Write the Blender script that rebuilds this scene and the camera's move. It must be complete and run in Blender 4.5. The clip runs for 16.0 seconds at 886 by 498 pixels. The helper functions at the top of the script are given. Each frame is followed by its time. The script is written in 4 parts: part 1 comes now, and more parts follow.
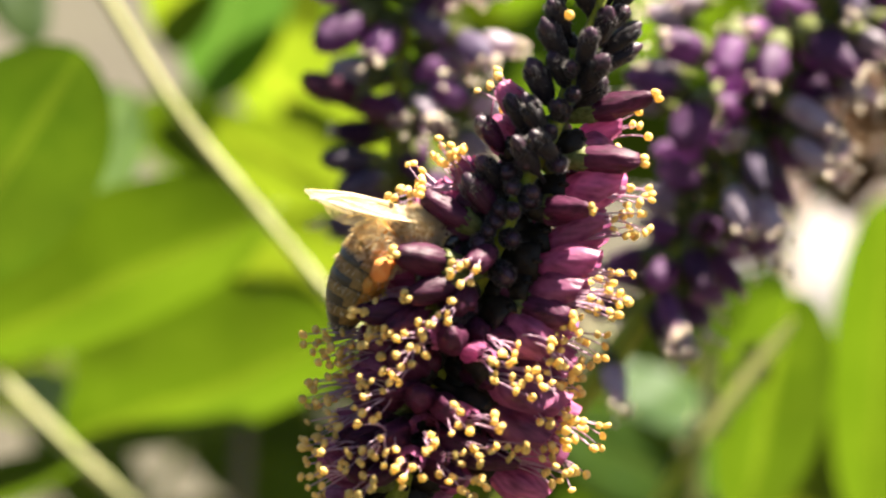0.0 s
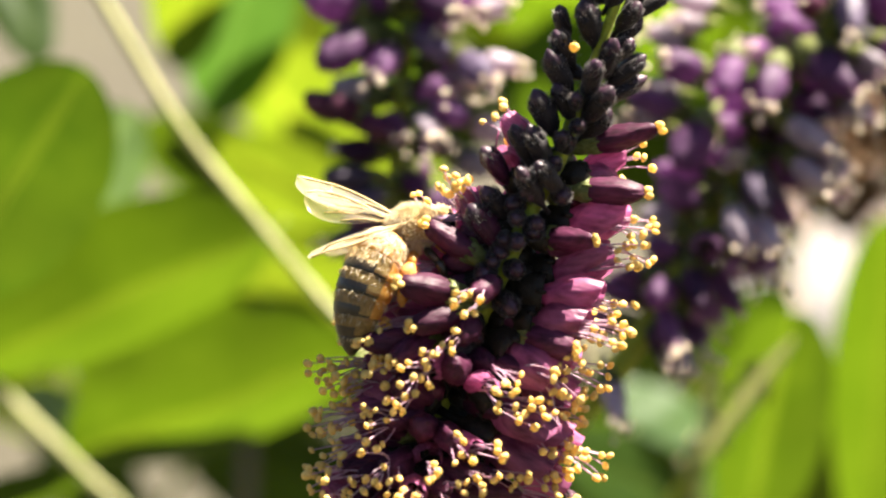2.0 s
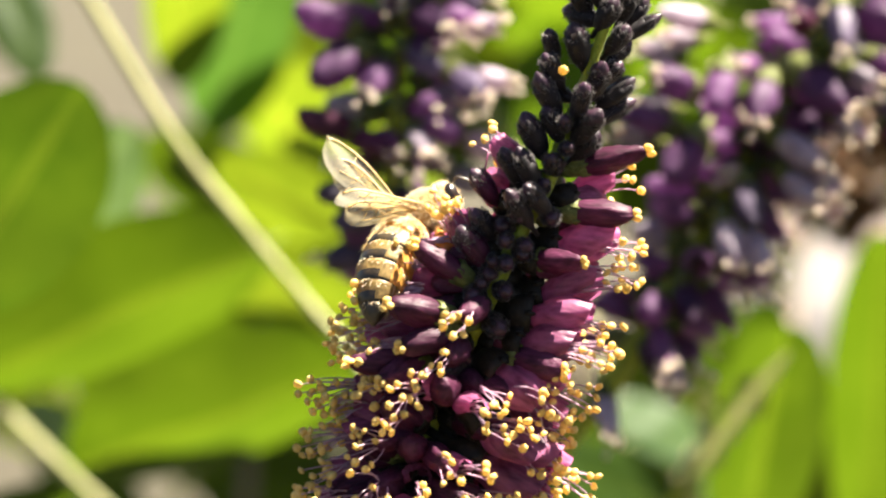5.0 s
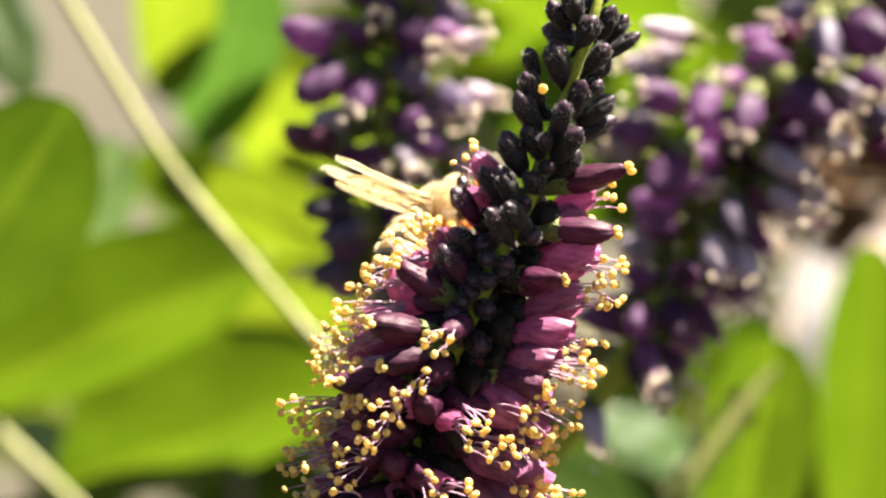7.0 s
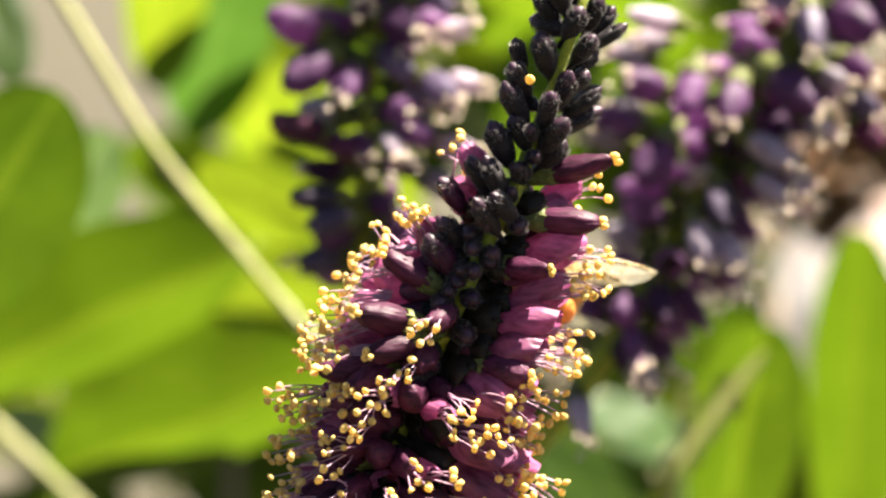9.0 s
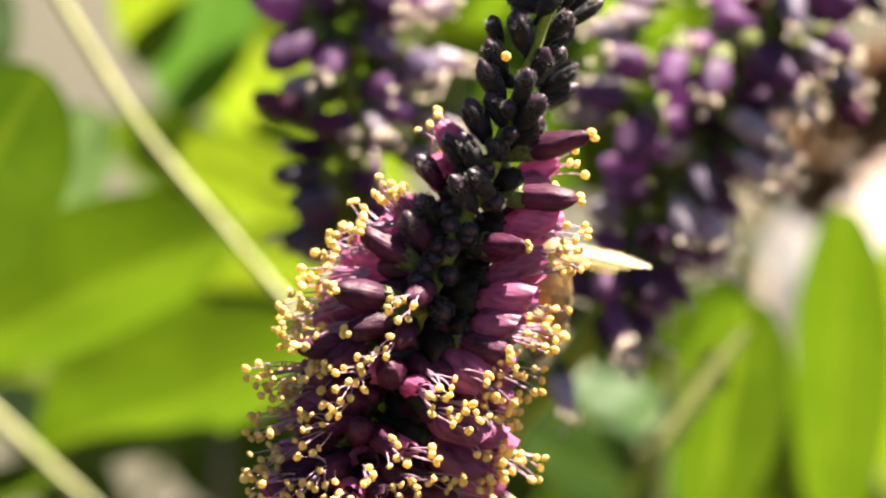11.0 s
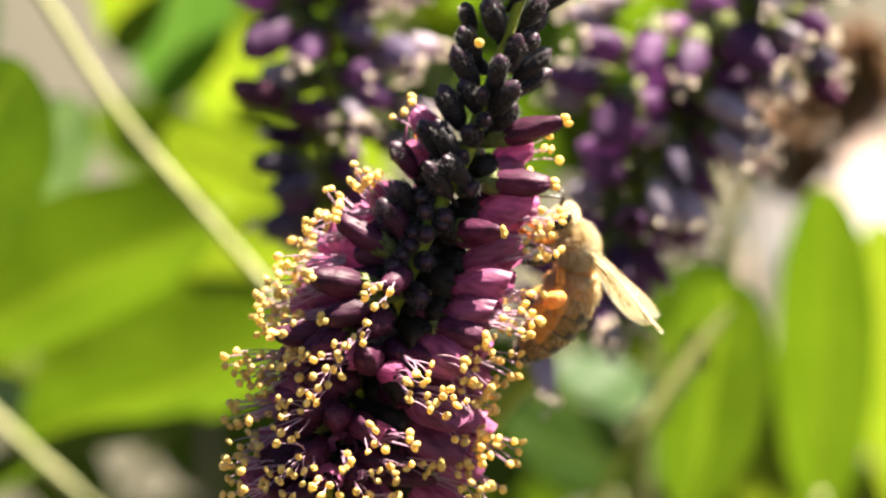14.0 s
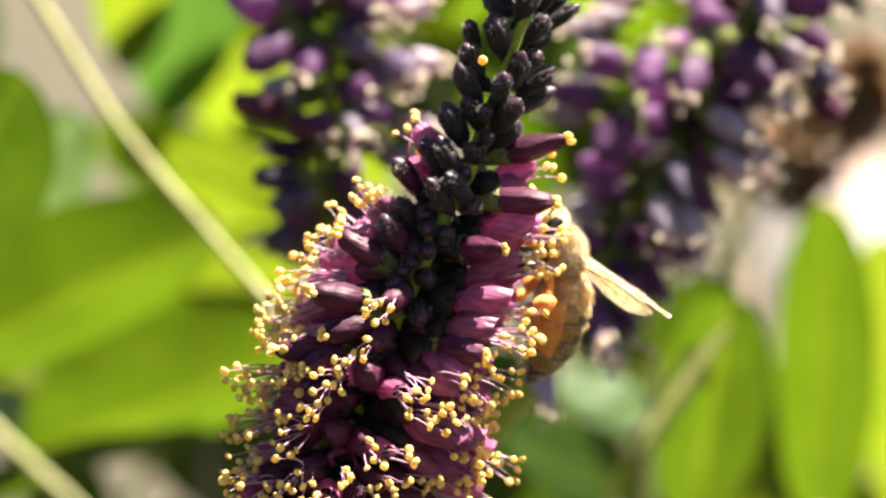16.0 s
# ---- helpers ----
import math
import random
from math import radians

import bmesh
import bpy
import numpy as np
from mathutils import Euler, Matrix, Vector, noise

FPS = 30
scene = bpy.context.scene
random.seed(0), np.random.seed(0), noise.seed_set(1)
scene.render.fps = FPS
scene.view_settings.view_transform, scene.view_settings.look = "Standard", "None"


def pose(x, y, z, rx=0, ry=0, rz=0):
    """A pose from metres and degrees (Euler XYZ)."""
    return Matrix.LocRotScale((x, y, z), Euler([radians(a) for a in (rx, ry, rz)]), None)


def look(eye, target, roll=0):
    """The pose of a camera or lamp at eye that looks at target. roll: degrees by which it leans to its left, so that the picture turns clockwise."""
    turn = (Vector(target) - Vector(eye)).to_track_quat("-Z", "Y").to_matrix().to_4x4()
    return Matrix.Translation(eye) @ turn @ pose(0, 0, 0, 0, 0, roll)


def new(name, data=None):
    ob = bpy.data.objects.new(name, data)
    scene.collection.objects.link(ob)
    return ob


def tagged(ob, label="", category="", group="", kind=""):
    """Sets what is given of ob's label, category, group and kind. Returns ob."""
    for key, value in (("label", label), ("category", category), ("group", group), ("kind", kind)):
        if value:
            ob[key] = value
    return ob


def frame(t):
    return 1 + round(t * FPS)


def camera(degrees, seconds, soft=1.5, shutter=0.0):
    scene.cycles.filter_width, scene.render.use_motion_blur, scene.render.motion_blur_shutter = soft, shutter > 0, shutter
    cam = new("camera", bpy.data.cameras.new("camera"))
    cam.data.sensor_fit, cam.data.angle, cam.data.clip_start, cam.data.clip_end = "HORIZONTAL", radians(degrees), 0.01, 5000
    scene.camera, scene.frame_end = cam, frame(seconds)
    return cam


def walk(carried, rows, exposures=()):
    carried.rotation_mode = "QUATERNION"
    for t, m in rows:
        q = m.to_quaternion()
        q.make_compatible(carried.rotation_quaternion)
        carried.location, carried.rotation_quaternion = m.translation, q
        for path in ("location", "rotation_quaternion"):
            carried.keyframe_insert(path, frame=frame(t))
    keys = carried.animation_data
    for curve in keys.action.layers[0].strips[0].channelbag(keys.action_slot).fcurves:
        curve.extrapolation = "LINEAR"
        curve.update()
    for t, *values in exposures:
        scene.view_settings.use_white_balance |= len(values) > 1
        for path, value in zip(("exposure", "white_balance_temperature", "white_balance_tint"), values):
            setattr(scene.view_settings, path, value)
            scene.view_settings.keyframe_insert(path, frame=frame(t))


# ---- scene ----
import collections

MM = 0.001
FOCUS = Vector((0, 0, 1.0))        # middle of the nearest flower spike, a metre over the ground
TILT = 12.0                        # degrees by which the camera looks down
FRAME = Matrix.Translation(FOCUS) @ pose(0, 0, 0, -TILT, 0, 0)


def spot(right, up, away):
    """A place in millimetres from the middle of the spike, in a frame leaned with the camera's line."""
    return Vector((right * MM, away * MM, up * MM))


def plan_pose(right, up, away, lean=0.0):
    """Lean: degrees against the clock, as the camera sees it."""
    return FRAME @ Matrix.Translation(spot(right, up, away)) @ pose(0, 0, 0, 0, -lean, 0)


def eye_pose(right, up, back, pan, tilt, roll):
    """Millimetres from the camera's place half way along, and degrees."""
    return FRAME @ pose(right * MM, -0.300 - back * MM, up * MM, 90 + tilt, 0, pan) @ pose(0, 0, 0, 0, 0, roll)


cam = camera(12, 16.0, soft=2.3)
cam.data.dof.use_dof = True
cam.data.dof.focus_distance = 0.2965
cam.data.dof.aperture_fstop = 24.0
walk(cam, [
    (0, eye_pose(-5.21, -0.93, -5.11, -0.438, -0.346, 0.38)),
    (0.5, eye_pose(-5.01, -0.86, -4.47, -0.405, -0.275, 0.63)),
    (1, eye_pose(-4.78, -0.80, -3.92, -0.360, -0.229, 0.65)),
    (1.5, eye_pose(-4.53, -0.75, -3.45, -0.309, -0.182, 0.59)),
    (2, eye_pose(-4.26, -0.69, -3.04, -0.261, -0.140, 0.56)),
    (2.5, eye_pose(-3.97, -0.63, -2.69, -0.206, -0.111, 0.62)),
    (3, eye_pose(-3.66, -0.58, -2.38, -0.178, -0.108, 0.78)),
    (3.5, eye_pose(-3.34, -0.52, -2.10, -0.105, -0.104, 0.59)),
    (4, eye_pose(-3.00, -0.47, -1.86, -0.049, -0.065, 0.51)),
    (6.5, eye_pose(-1.21, -0.23, -0.79, 0.019, 0.142, 0.37)),
    (7, eye_pose(-0.84, -0.18, -0.58, 0.041, 0.191, 0.14)),
    (7.5, eye_pose(-0.47, -0.14, -0.37, 0.064, 0.238, 0.26)),
    (8, eye_pose(-0.11, -0.10, -0.14, 0.072, 0.214, 0.23)),
    (8.5, eye_pose(0.25, -0.06, 0.09, 0.084, 0.139, 0.05)),
    (9, eye_pose(0.60, -0.02, 0.33, 0.096, 0.002, 0.02)),
    (11.5, eye_pose(2.18, 0.16, 1.60, 0.064, -0.361, -0.36)),
    (12, eye_pose(2.44, 0.19, 1.84, 0.030, -0.377, -0.61)),
    (12.5, eye_pose(2.68, 0.23, 2.06, 0.000, -0.397, -0.63)),
    (13, eye_pose(2.90, 0.26, 2.26, -0.013, -0.458, -0.70)),
    (13.5, eye_pose(3.09, 0.28, 2.43, 0.009, -0.522, -0.97)),
    (14, eye_pose(3.26, 0.31, 2.56, 0.032, -0.570, -0.96)),
    (14.5, eye_pose(3.39, 0.34, 2.64, 0.050, -0.577, -0.89)),
    (15, eye_pose(3.50, 0.36, 2.66, 0.063, -0.531, -0.84)),
    (15.5, eye_pose(3.57, 0.39, 2.61, 0.082, -0.462, -0.85)),
    (16, eye_pose(3.60, 0.41, 2.48, 0.089, -0.386, -0.75)),
], exposures=[(0.0, 2.93), (16.0, 2.93)])

# ---- light: a high sun over the spikes, a little behind them and to the right, and a clear sky ----
SUN_FROM = Vector((0.41, 0.19, 0.89)).normalized()
world = bpy.data.worlds.new("sky")
scene.world = world
world.use_nodes = True
sky = world.node_tree.nodes.new("ShaderNodeTexSky")
sky.sky_type = "NISHITA"
sky.sun_disc = False
sky.sun_elevation = math.asin(SUN_FROM.z)
sky.sun_rotation = math.atan2(SUN_FROM.x, SUN_FROM.y)
world.node_tree.links.new(sky.outputs[0], world.node_tree.nodes["Background"].inputs[0])
world.node_tree.nodes["Background"].inputs[1].default_value = 0.018
sun = new("sun", bpy.data.lights.new("sun", "SUN"))
sun.data.energy = 5.0
sun.data.angle = radians(0.53)
sun.data.color = (1.0, 0.92, 0.77)
sun.matrix_basis = look(SUN_FROM * 5, (0, 0, 0))


# ---- materials ----
def material(name, dark, light, size, rough=0.5, bump=0.0, translucent=0.0, through_tint=None, gloss=0.5, sheen=0.0,
             vary=0.15, fine=4.0, metal=0.0, stretch=1.0):
    """Two colours mixed by noise at two scales (size in millimetres), varied from piece to piece."""
    m = bpy.data.materials.new(name)
    m.use_nodes = True
    nt = m.node_tree
    nodes, link = nt.nodes, nt.links.new
    bsdf = nodes["Principled BSDF"]
    coord = nodes.new("ShaderNodeTexCoord")
    info = nodes.new("ShaderNodeObjectInfo")
    shift = nodes.new("ShaderNodeVectorMath")
    shift.operation = "MULTIPLY_ADD"
    shift.inputs[1].default_value = (1, 1, 1 / stretch)
    comb = nodes.new("ShaderNodeCombineXYZ")
    for i in range(3):
        link(info.outputs["Random"], comb.inputs[i])
    link(coord.outputs["Object"], shift.inputs[0])
    link(comb.outputs[0], shift.inputs[2])
    big = nodes.new("ShaderNodeTexNoise")
    big.inputs["Scale"].default_value = 1000.0 / size
    big.inputs["Detail"].default_value = 2
    small = nodes.new("ShaderNodeTexNoise")
    small.inputs["Scale"].default_value = 1000.0 / size * fine
    small.inputs["Detail"].default_value = 3
    for n in (big, small):
        link(shift.outputs[0], n.inputs["Vector"])
    mixn = nodes.new("ShaderNodeMath")
    mixn.operation = "MULTIPLY_ADD"
    mixn.inputs[1].default_value = 0.4
    link(small.outputs[0], mixn.inputs[0])
    half = nodes.new("ShaderNodeMath")
    half.operation = "MULTIPLY"
    half.inputs[1].default_value = 0.6
    link(big.outputs[0], half.inputs[0])
    link(half.outputs[0], mixn.inputs[2])
    ramp = nodes.new("ShaderNodeValToRGB")
    ramp.color_ramp.elements[0].position, ramp.color_ramp.elements[1].position = 0.3, 0.7
    ramp.color_ramp.elements[0].color, ramp.color_ramp.elements[1].color = (*dark, 1), (*light, 1)
    link(mixn.outputs[0], ramp.inputs[0])
    hsv = nodes.new("ShaderNodeHueSaturation")
    val = nodes.new("ShaderNodeMapRange")
    val.inputs["To Min"].default_value, val.inputs["To Max"].default_value = 1 - vary, 1 + vary
    link(info.outputs["Random"], val.inputs[0])
    link(val.outputs[0], hsv.inputs["Value"])
    link(ramp.outputs[0], hsv.inputs["Color"])
    link(hsv.outputs[0], bsdf.inputs["Base Color"])
    bsdf.inputs["Roughness"].default_value = rough
    bsdf.inputs["Specular IOR Level"].default_value = gloss
    bsdf.inputs["Sheen Weight"].default_value = sheen
    bsdf.inputs["Metallic"].default_value = metal
    if bump:
        b = nodes.new("ShaderNodeBump")
        b.inputs["Strength"].default_value = bump
        b.inputs["Distance"].default_value = size * MM / fine * 0.4
        link(small.outputs[0], b.inputs["Height"])
        link(b.outputs[0], bsdf.inputs["Normal"])
    if translucent:
        tr = nodes.new("ShaderNodeBsdfTranslucent")
        mix = nodes.new("ShaderNodeMixShader")
        mix.inputs[0].default_value = translucent
        tint = nodes.new("ShaderNodeMix")
        tint.data_type, tint.blend_type = "RGBA", "MULTIPLY"
        tint.inputs["Factor"].default_value = 1.0
        link(hsv.outputs[0], tint.inputs["A"])
        tint.inputs["B"].default_value = (*(through_tint or (1, 1, 1)), 1)
        link(tint.outputs["Result"], tr.inputs[0])
        link(bsdf.outputs[0], mix.inputs[1])
        link(tr.outputs[0], mix.inputs[2])
        link(mix.outputs[0], nodes["Material Output"].inputs[0])
    return m


def leaf_material(name, dark, light, tint, translucent=0.5, rough=0.45):
    """Leaf blade: side veins and a pale midrib along its own length."""
    m = material(name, dark, light, 9.0, rough, 0.15, translucent, tint, 0.22, vary=0.12)
    nt = m.node_tree
    uv = nt.nodes.new("ShaderNodeUVMap")
    sep = nt.nodes.new("ShaderNodeSeparateXYZ")
    nt.links.new(uv.outputs[0], sep.inputs[0])
    off = nt.nodes.new("ShaderNodeMath")
    off.operation = "ABSOLUTE"
    nt.links.new(sep.outputs[1], off.inputs[0])
    rib = nt.nodes.new("ShaderNodeMapRange")
    rib.inputs["From Min"].default_value, rib.inputs["From Max"].default_value = 0.03, 0.12
    rib.inputs["To Min"].default_value, rib.inputs["To Max"].default_value = 1.0, 0.0
    nt.links.new(off.outputs[0], rib.inputs[0])
    slant = nt.nodes.new("ShaderNodeMath")
    slant.operation = "MULTIPLY_ADD"
    slant.inputs[1].default_value = -0.28
    nt.links.new(off.outputs[0], slant.inputs[0])
    nt.links.new(sep.outputs[0], slant.inputs[2])
    wave = nt.nodes.new("ShaderNodeMath")
    wave.operation = "PINGPONG"
    wave.inputs[1].default_value = 0.018
    nt.links.new(slant.outputs[0], wave.inputs[0])
    vein = nt.nodes.new("ShaderNodeMapRange")
    vein.inputs["From Max"].default_value = 0.012
    vein.inputs["To Min"].default_value, vein.inputs["To Max"].default_value = 0.14, 0.0
    nt.links.new(wave.outputs[0], vein.inputs[0])
    both = nt.nodes.new("ShaderNodeMath")
    both.operation = "MAXIMUM"
    nt.links.new(rib.outputs[0], both.inputs[0])
    nt.links.new(vein.outputs[0], both.inputs[1])
    hsv = next(n for n in nt.nodes if n.bl_idname == "ShaderNodeHueSaturation")
    paint = nt.nodes.new("ShaderNodeMix")
    paint.data_type = "RGBA"
    old = [(l.to_socket) for l in hsv.outputs[0].links]
    nt.links.new(both.outputs[0], paint.inputs["Factor"])
    nt.links.new(hsv.outputs[0], paint.inputs["A"])
    paint.inputs["B"].default_value = (light[0] * 1.5, light[1] * 1.35, light[2] * 1.6, 1)
    for s in old:
        nt.links.new(paint.outputs["Result"], s)
    return m


def wing_material():
    m = bpy.data.materials.new("wing_membrane")
    m.use_nodes = True
    nt = m.node_tree
    bsdf = nt.nodes["Principled BSDF"]
    bsdf.inputs["Base Color"].default_value = (0.90, 0.86, 0.74, 1)
    bsdf.inputs["Roughness"].default_value = 0.22
    bsdf.inputs["Specular IOR Level"].default_value = 0.8
    tr = nt.nodes.new("ShaderNodeBsdfTranslucent")
    tr.inputs[0].default_value = (0.96, 0.92, 0.80, 1)
    clear = nt.nodes.new("ShaderNodeBsdfTransparent")
    clear.inputs[0].default_value = (0.96, 0.92, 0.82, 1)
    a = nt.nodes.new("ShaderNodeMixShader")
    b = nt.nodes.new("ShaderNodeMixShader")
    a.inputs[0].default_value = 0.45
    tex = nt.nodes.new("ShaderNodeTexNoise")
    tex.inputs["Scale"].default_value = 700
    rng = nt.nodes.new("ShaderNodeMapRange")
    rng.inputs["To Min"].default_value, rng.inputs["To Max"].default_value = 0.80, 0.92
    nt.links.new(tex.outputs[0], rng.inputs[0])
    nt.links.new(rng.outputs[0], b.inputs[0])
    nt.links.new(bsdf.outputs[0], a.inputs[1])
    nt.links.new(tr.outputs[0], a.inputs[2])
    nt.links.new(a.outputs[0], b.inputs[1])
    nt.links.new(clear.outputs[0], b.inputs[2])
    nt.links.new(b.outputs[0], nt.nodes["Material Output"].inputs[0])
    return m


PETAL = material("petal", (0.085, 0.016, 0.048), (0.36, 0.11, 0.225), 1.0, 0.42, 0.9, 0.34, (3.0, 2.8, 3.0), 0.3, vary=0.3, stretch=4)
# for closed petals; on open florets facing the camera it stands in for shade
PETAL_DARK = material("petal_closed_and_shaded", (0.026, 0.006, 0.015), (0.110, 0.026, 0.064), 0.9, 0.46, 0.9, 0.3, (3.0, 2.6, 2.8), 0.22, vary=0.25, stretch=3)
PETAL_LILAC = material("petal_lilac", (0.072, 0.033, 0.080), (0.195, 0.098, 0.208), 1.6, 0.5, 0.3, 0.6, (2.0, 1.8, 1.9), 0.2, vary=0.5)
PETAL_BLUE = material("petal_slate", (0.048, 0.036, 0.062), (0.150, 0.118, 0.175), 1.6, 0.5, 0.3, 0.4, (2.0, 1.9, 2.1), 0.2, vary=0.5)
PETAL_WHITE = material("petal_faded", (0.22, 0.175, 0.22), (0.46, 0.395, 0.45), 1.6, 0.5, 0.3, 0.4, (1.5, 1.4, 1.4), 0.2, vary=0.3)
PETAL_DRY = material("petal_withered", (0.075, 0.033, 0.013), (0.28, 0.16, 0.075), 1.6, 0.6, 0.3, 0.35, (1.2, 0.9, 0.7), 0.3, vary=0.35)
BUD = material("bud_skin", (0.003, 0.002, 0.003), (0.018, 0.012, 0.015), 0.6, 0.52, 0.9, gloss=0.22, sheen=0.05, vary=0.3, fine=5)
BUD_PALE = material("bud_pale", (0.22, 0.21, 0.07), (0.46, 0.42, 0.20), 0.8, 0.5, 0.4, 0.25, gloss=0.3, vary=0.2)
DOWN = material("pale_down", (0.10, 0.085, 0.085), (0.30, 0.27, 0.27), 0.5, 0.6, 0.0, 0.3)
BUD_TIP = material("bud_tip", (0.008, 0.004, 0.007), (0.055, 0.024, 0.042), 0.6, 0.42, 0.6, gloss=0.3, vary=0.3)
CALYX = material("calyx", (0.007, 0.006, 0.005), (0.024, 0.018, 0.013), 0.8, 0.42, 0.5, 0.1, gloss=0.15, sheen=0.0, vary=0.3)
STEM = material("green_stem", (0.20, 0.24, 0.012), (0.46, 0.50, 0.04), 0.7, 0.6, 1.0, 0.3, gloss=0.35, sheen=0.1)
CALYX_GREEN = material("calyx_green", (0.06, 0.07, 0.015), (0.17, 0.18, 0.06), 0.8, 0.5, 0.5, 0.2, gloss=0.2, vary=0.3)
ANTHER = material("anther", (0.72, 0.47, 0.09), (0.94, 0.76, 0.32), 0.35, 0.55, 0.5, 0.38, gloss=0.3, vary=0.2)
ANTHER_PALE = material("anther_faded", (0.50, 0.41, 0.30), (0.74, 0.65, 0.54), 0.35, 0.65, 0.4, 0.35, gloss=0.3, vary=0.25)
FILAMENT = material("filament", (0.36, 0.17, 0.28), (0.72, 0.54, 0.64), 1.2, 0.45, 0.0, 0.4, gloss=0.3)
LEAF = leaf_material("leaf_blade", (0.028, 0.055, 0.0032), (0.040, 0.070, 0.0055), (1.62, 1.5, 0.6), 0.6)
LEAF_YOUNG = leaf_material("leaf_young", (0.062, 0.096, 0.006), (0.088, 0.122, 0.010), (1.35, 1.3, 0.7), 0.65)
LEAF_PALE = leaf_material("leaf_underside", (0.085, 0.135, 0.055), (0.125, 0.18, 0.085), (1.5, 1.6, 1.0), 0.4, 0.55)
LEAF_CREAM = leaf_material("leaf_margin", (0.32, 0.34, 0.14), (0.46, 0.46, 0.22), (1.2, 1.2, 0.8), 0.5)
# darker green, also used where a leaflet's shade is put into its colour
LEAF_DARK = leaf_material("leaf_dark_and_shaded", (0.018, 0.043, 0.0032), (0.029, 0.058, 0.005), (1.9, 1.6, 0.7), 0.5)
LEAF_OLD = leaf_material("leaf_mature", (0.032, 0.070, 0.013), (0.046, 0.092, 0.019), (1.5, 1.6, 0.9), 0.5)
RACHIS = material("leaf_stalk", (0.27, 0.27, 0.10), (0.44, 0.42, 0.20), 3.0, 0.5, 0.2, 0.2, gloss=0.35)
MIDRIB = material("leaf_midrib", (0.12, 0.17, 0.03), (0.18, 0.24, 0.05), 3.0, 0.5, 0.2, 0.4, (1.5, 1.5, 0.8), gloss=0.2)
BARK = material("bark", (0.10, 0.07, 0.045), (0.22, 0.16, 0.10), 6.0, 0.8, 0.6)
SOIL = material("dry_soil", (0.014, 0.008, 0.003), (0.034, 0.029, 0.011), 240.0, 0.9, 0.5, fine=5)
PAVING_PALE = material("pale_paving", (0.135, 0.122, 0.117), (0.20, 0.182, 0.174), 200.0, 0.7, 0.3)
PAVING = material("brown_paving", (0.13, 0.075, 0.058), (0.18, 0.115, 0.092), 300.0, 0.7, 0.2)
CHITIN = material("dark_chitin", (0.012, 0.009, 0.006), (0.05, 0.035, 0.02), 0.8, 0.3, 0.3, gloss=0.5)
AMBER = material("amber_chitin", (0.56, 0.24, 0.04), (0.84, 0.47, 0.12), 0.8, 0.35, 0.4, 0.4, (1.25, 1.1, 0.8), 0.4)
OLIVE = material("olive_band", (0.11, 0.078, 0.028), (0.36, 0.25, 0.09), 0.8, 0.38, 0.5, 0.35, (2.8, 2.1, 1.3), 0.4)
FUZZ = material("body_hair", (0.78, 0.61, 0.35), (0.94, 0.87, 0.69), 1.0, 0.5, 0.0, 0.45, gloss=0.3)
SKIN = material("hairy_skin", (0.36, 0.20, 0.06), (0.60, 0.40, 0.15), 0.6, 0.7, 0.5, sheen=0.3)
POLLEN = material("pollen_load", (0.76, 0.22, 0.04), (0.92, 0.38, 0.09), 0.5, 0.8, 0.6, 0.15, fine=3)
EYE = material("compound_eye", (0.008, 0.006, 0.005), (0.03, 0.02, 0.015), 0.3, 0.2, 0.1, gloss=0.6)
WING = wing_material()
VEIN = material("wing_vein", (0.45, 0.30, 0.12), (0.65, 0.48, 0.24), 1.0, 0.4)


# ---- making meshes: sizes in millimetres ----
def mesh_of(name, bm, mat, flat=False):
    bmesh.ops.scale(bm, vec=(MM, MM, MM), verts=bm.verts)
    bmesh.ops.recalc_face_normals(bm, faces=bm.faces)
    me = bpy.data.meshes.new(name)
    bm.to_mesh(me)
    bm.free()
    if not flat:
        me.polygons.foreach_set("use_smooth", [True] * len(me.polygons))
    me.materials.append(mat)
    return me


def place(name, me, parent=None, m=None, label=""):
    ob = new(name, me)
    ob.parent = parent
    if m is not None:
        ob.matrix_basis = m
    if label:
        tagged(ob, label)
    return ob


def part(name, bm, mat, parent=None, label="", m=None):
    return place(name, mesh_of(name, bm, mat), parent, m, label)


def rings(bm, loops, close=True, cap=True):
    """Skin over rings of points."""
    made = [[bm.verts.new(p) for p in ring] for ring in loops]
    n = len(made[0])
    for a, b in zip(made, made[1:]):
        for i in range(n if close else n - 1):
            j = (i + 1) % n
            bm.faces.new((a[i], a[j], b[j], b[i]))
    if cap and close:
        bm.faces.new(made[0][::-1])
        bm.faces.new(made[-1])
    return made


def lathe(bm, profile, seg=10, ridge=0.0, folds=5, offset=(0, 0, 0), squash=1.0):
    """profile: (height, radius) from below to above, along z."""
    o = Vector(offset)
    rings(bm, [[o + Vector((r * (1 + ridge * math.cos(folds * 2 * math.pi * i / seg)) * math.cos(2 * math.pi * i / seg),
                            squash * r * (1 + ridge * math.cos(folds * 2 * math.pi * i / seg)) * math.sin(2 * math.pi * i / seg), z))
                for i in range(seg)] for z, r in profile])


def tube(bm, points, radii, seg=6):
    """A round rod along a line of points."""
    pts = [Vector(p) for p in points]
    if not hasattr(radii, "__len__"):
        radii = [radii] * len(pts)
    loops = []
    side = None
    for i, p in enumerate(pts):
        d = (pts[min(i + 1, len(pts) - 1)] - pts[max(i - 1, 0)]).normalized()
        if side is None:
            side = d.orthogonal().normalized()
        side = (side - d * side.dot(d)).normalized()
        up = d.cross(side)
        loops.append([p + radii[i] * (math.cos(2 * math.pi * k / seg) * side + math.sin(2 * math.pi * k / seg) * up) for k in range(seg)])
    rings(bm, loops)


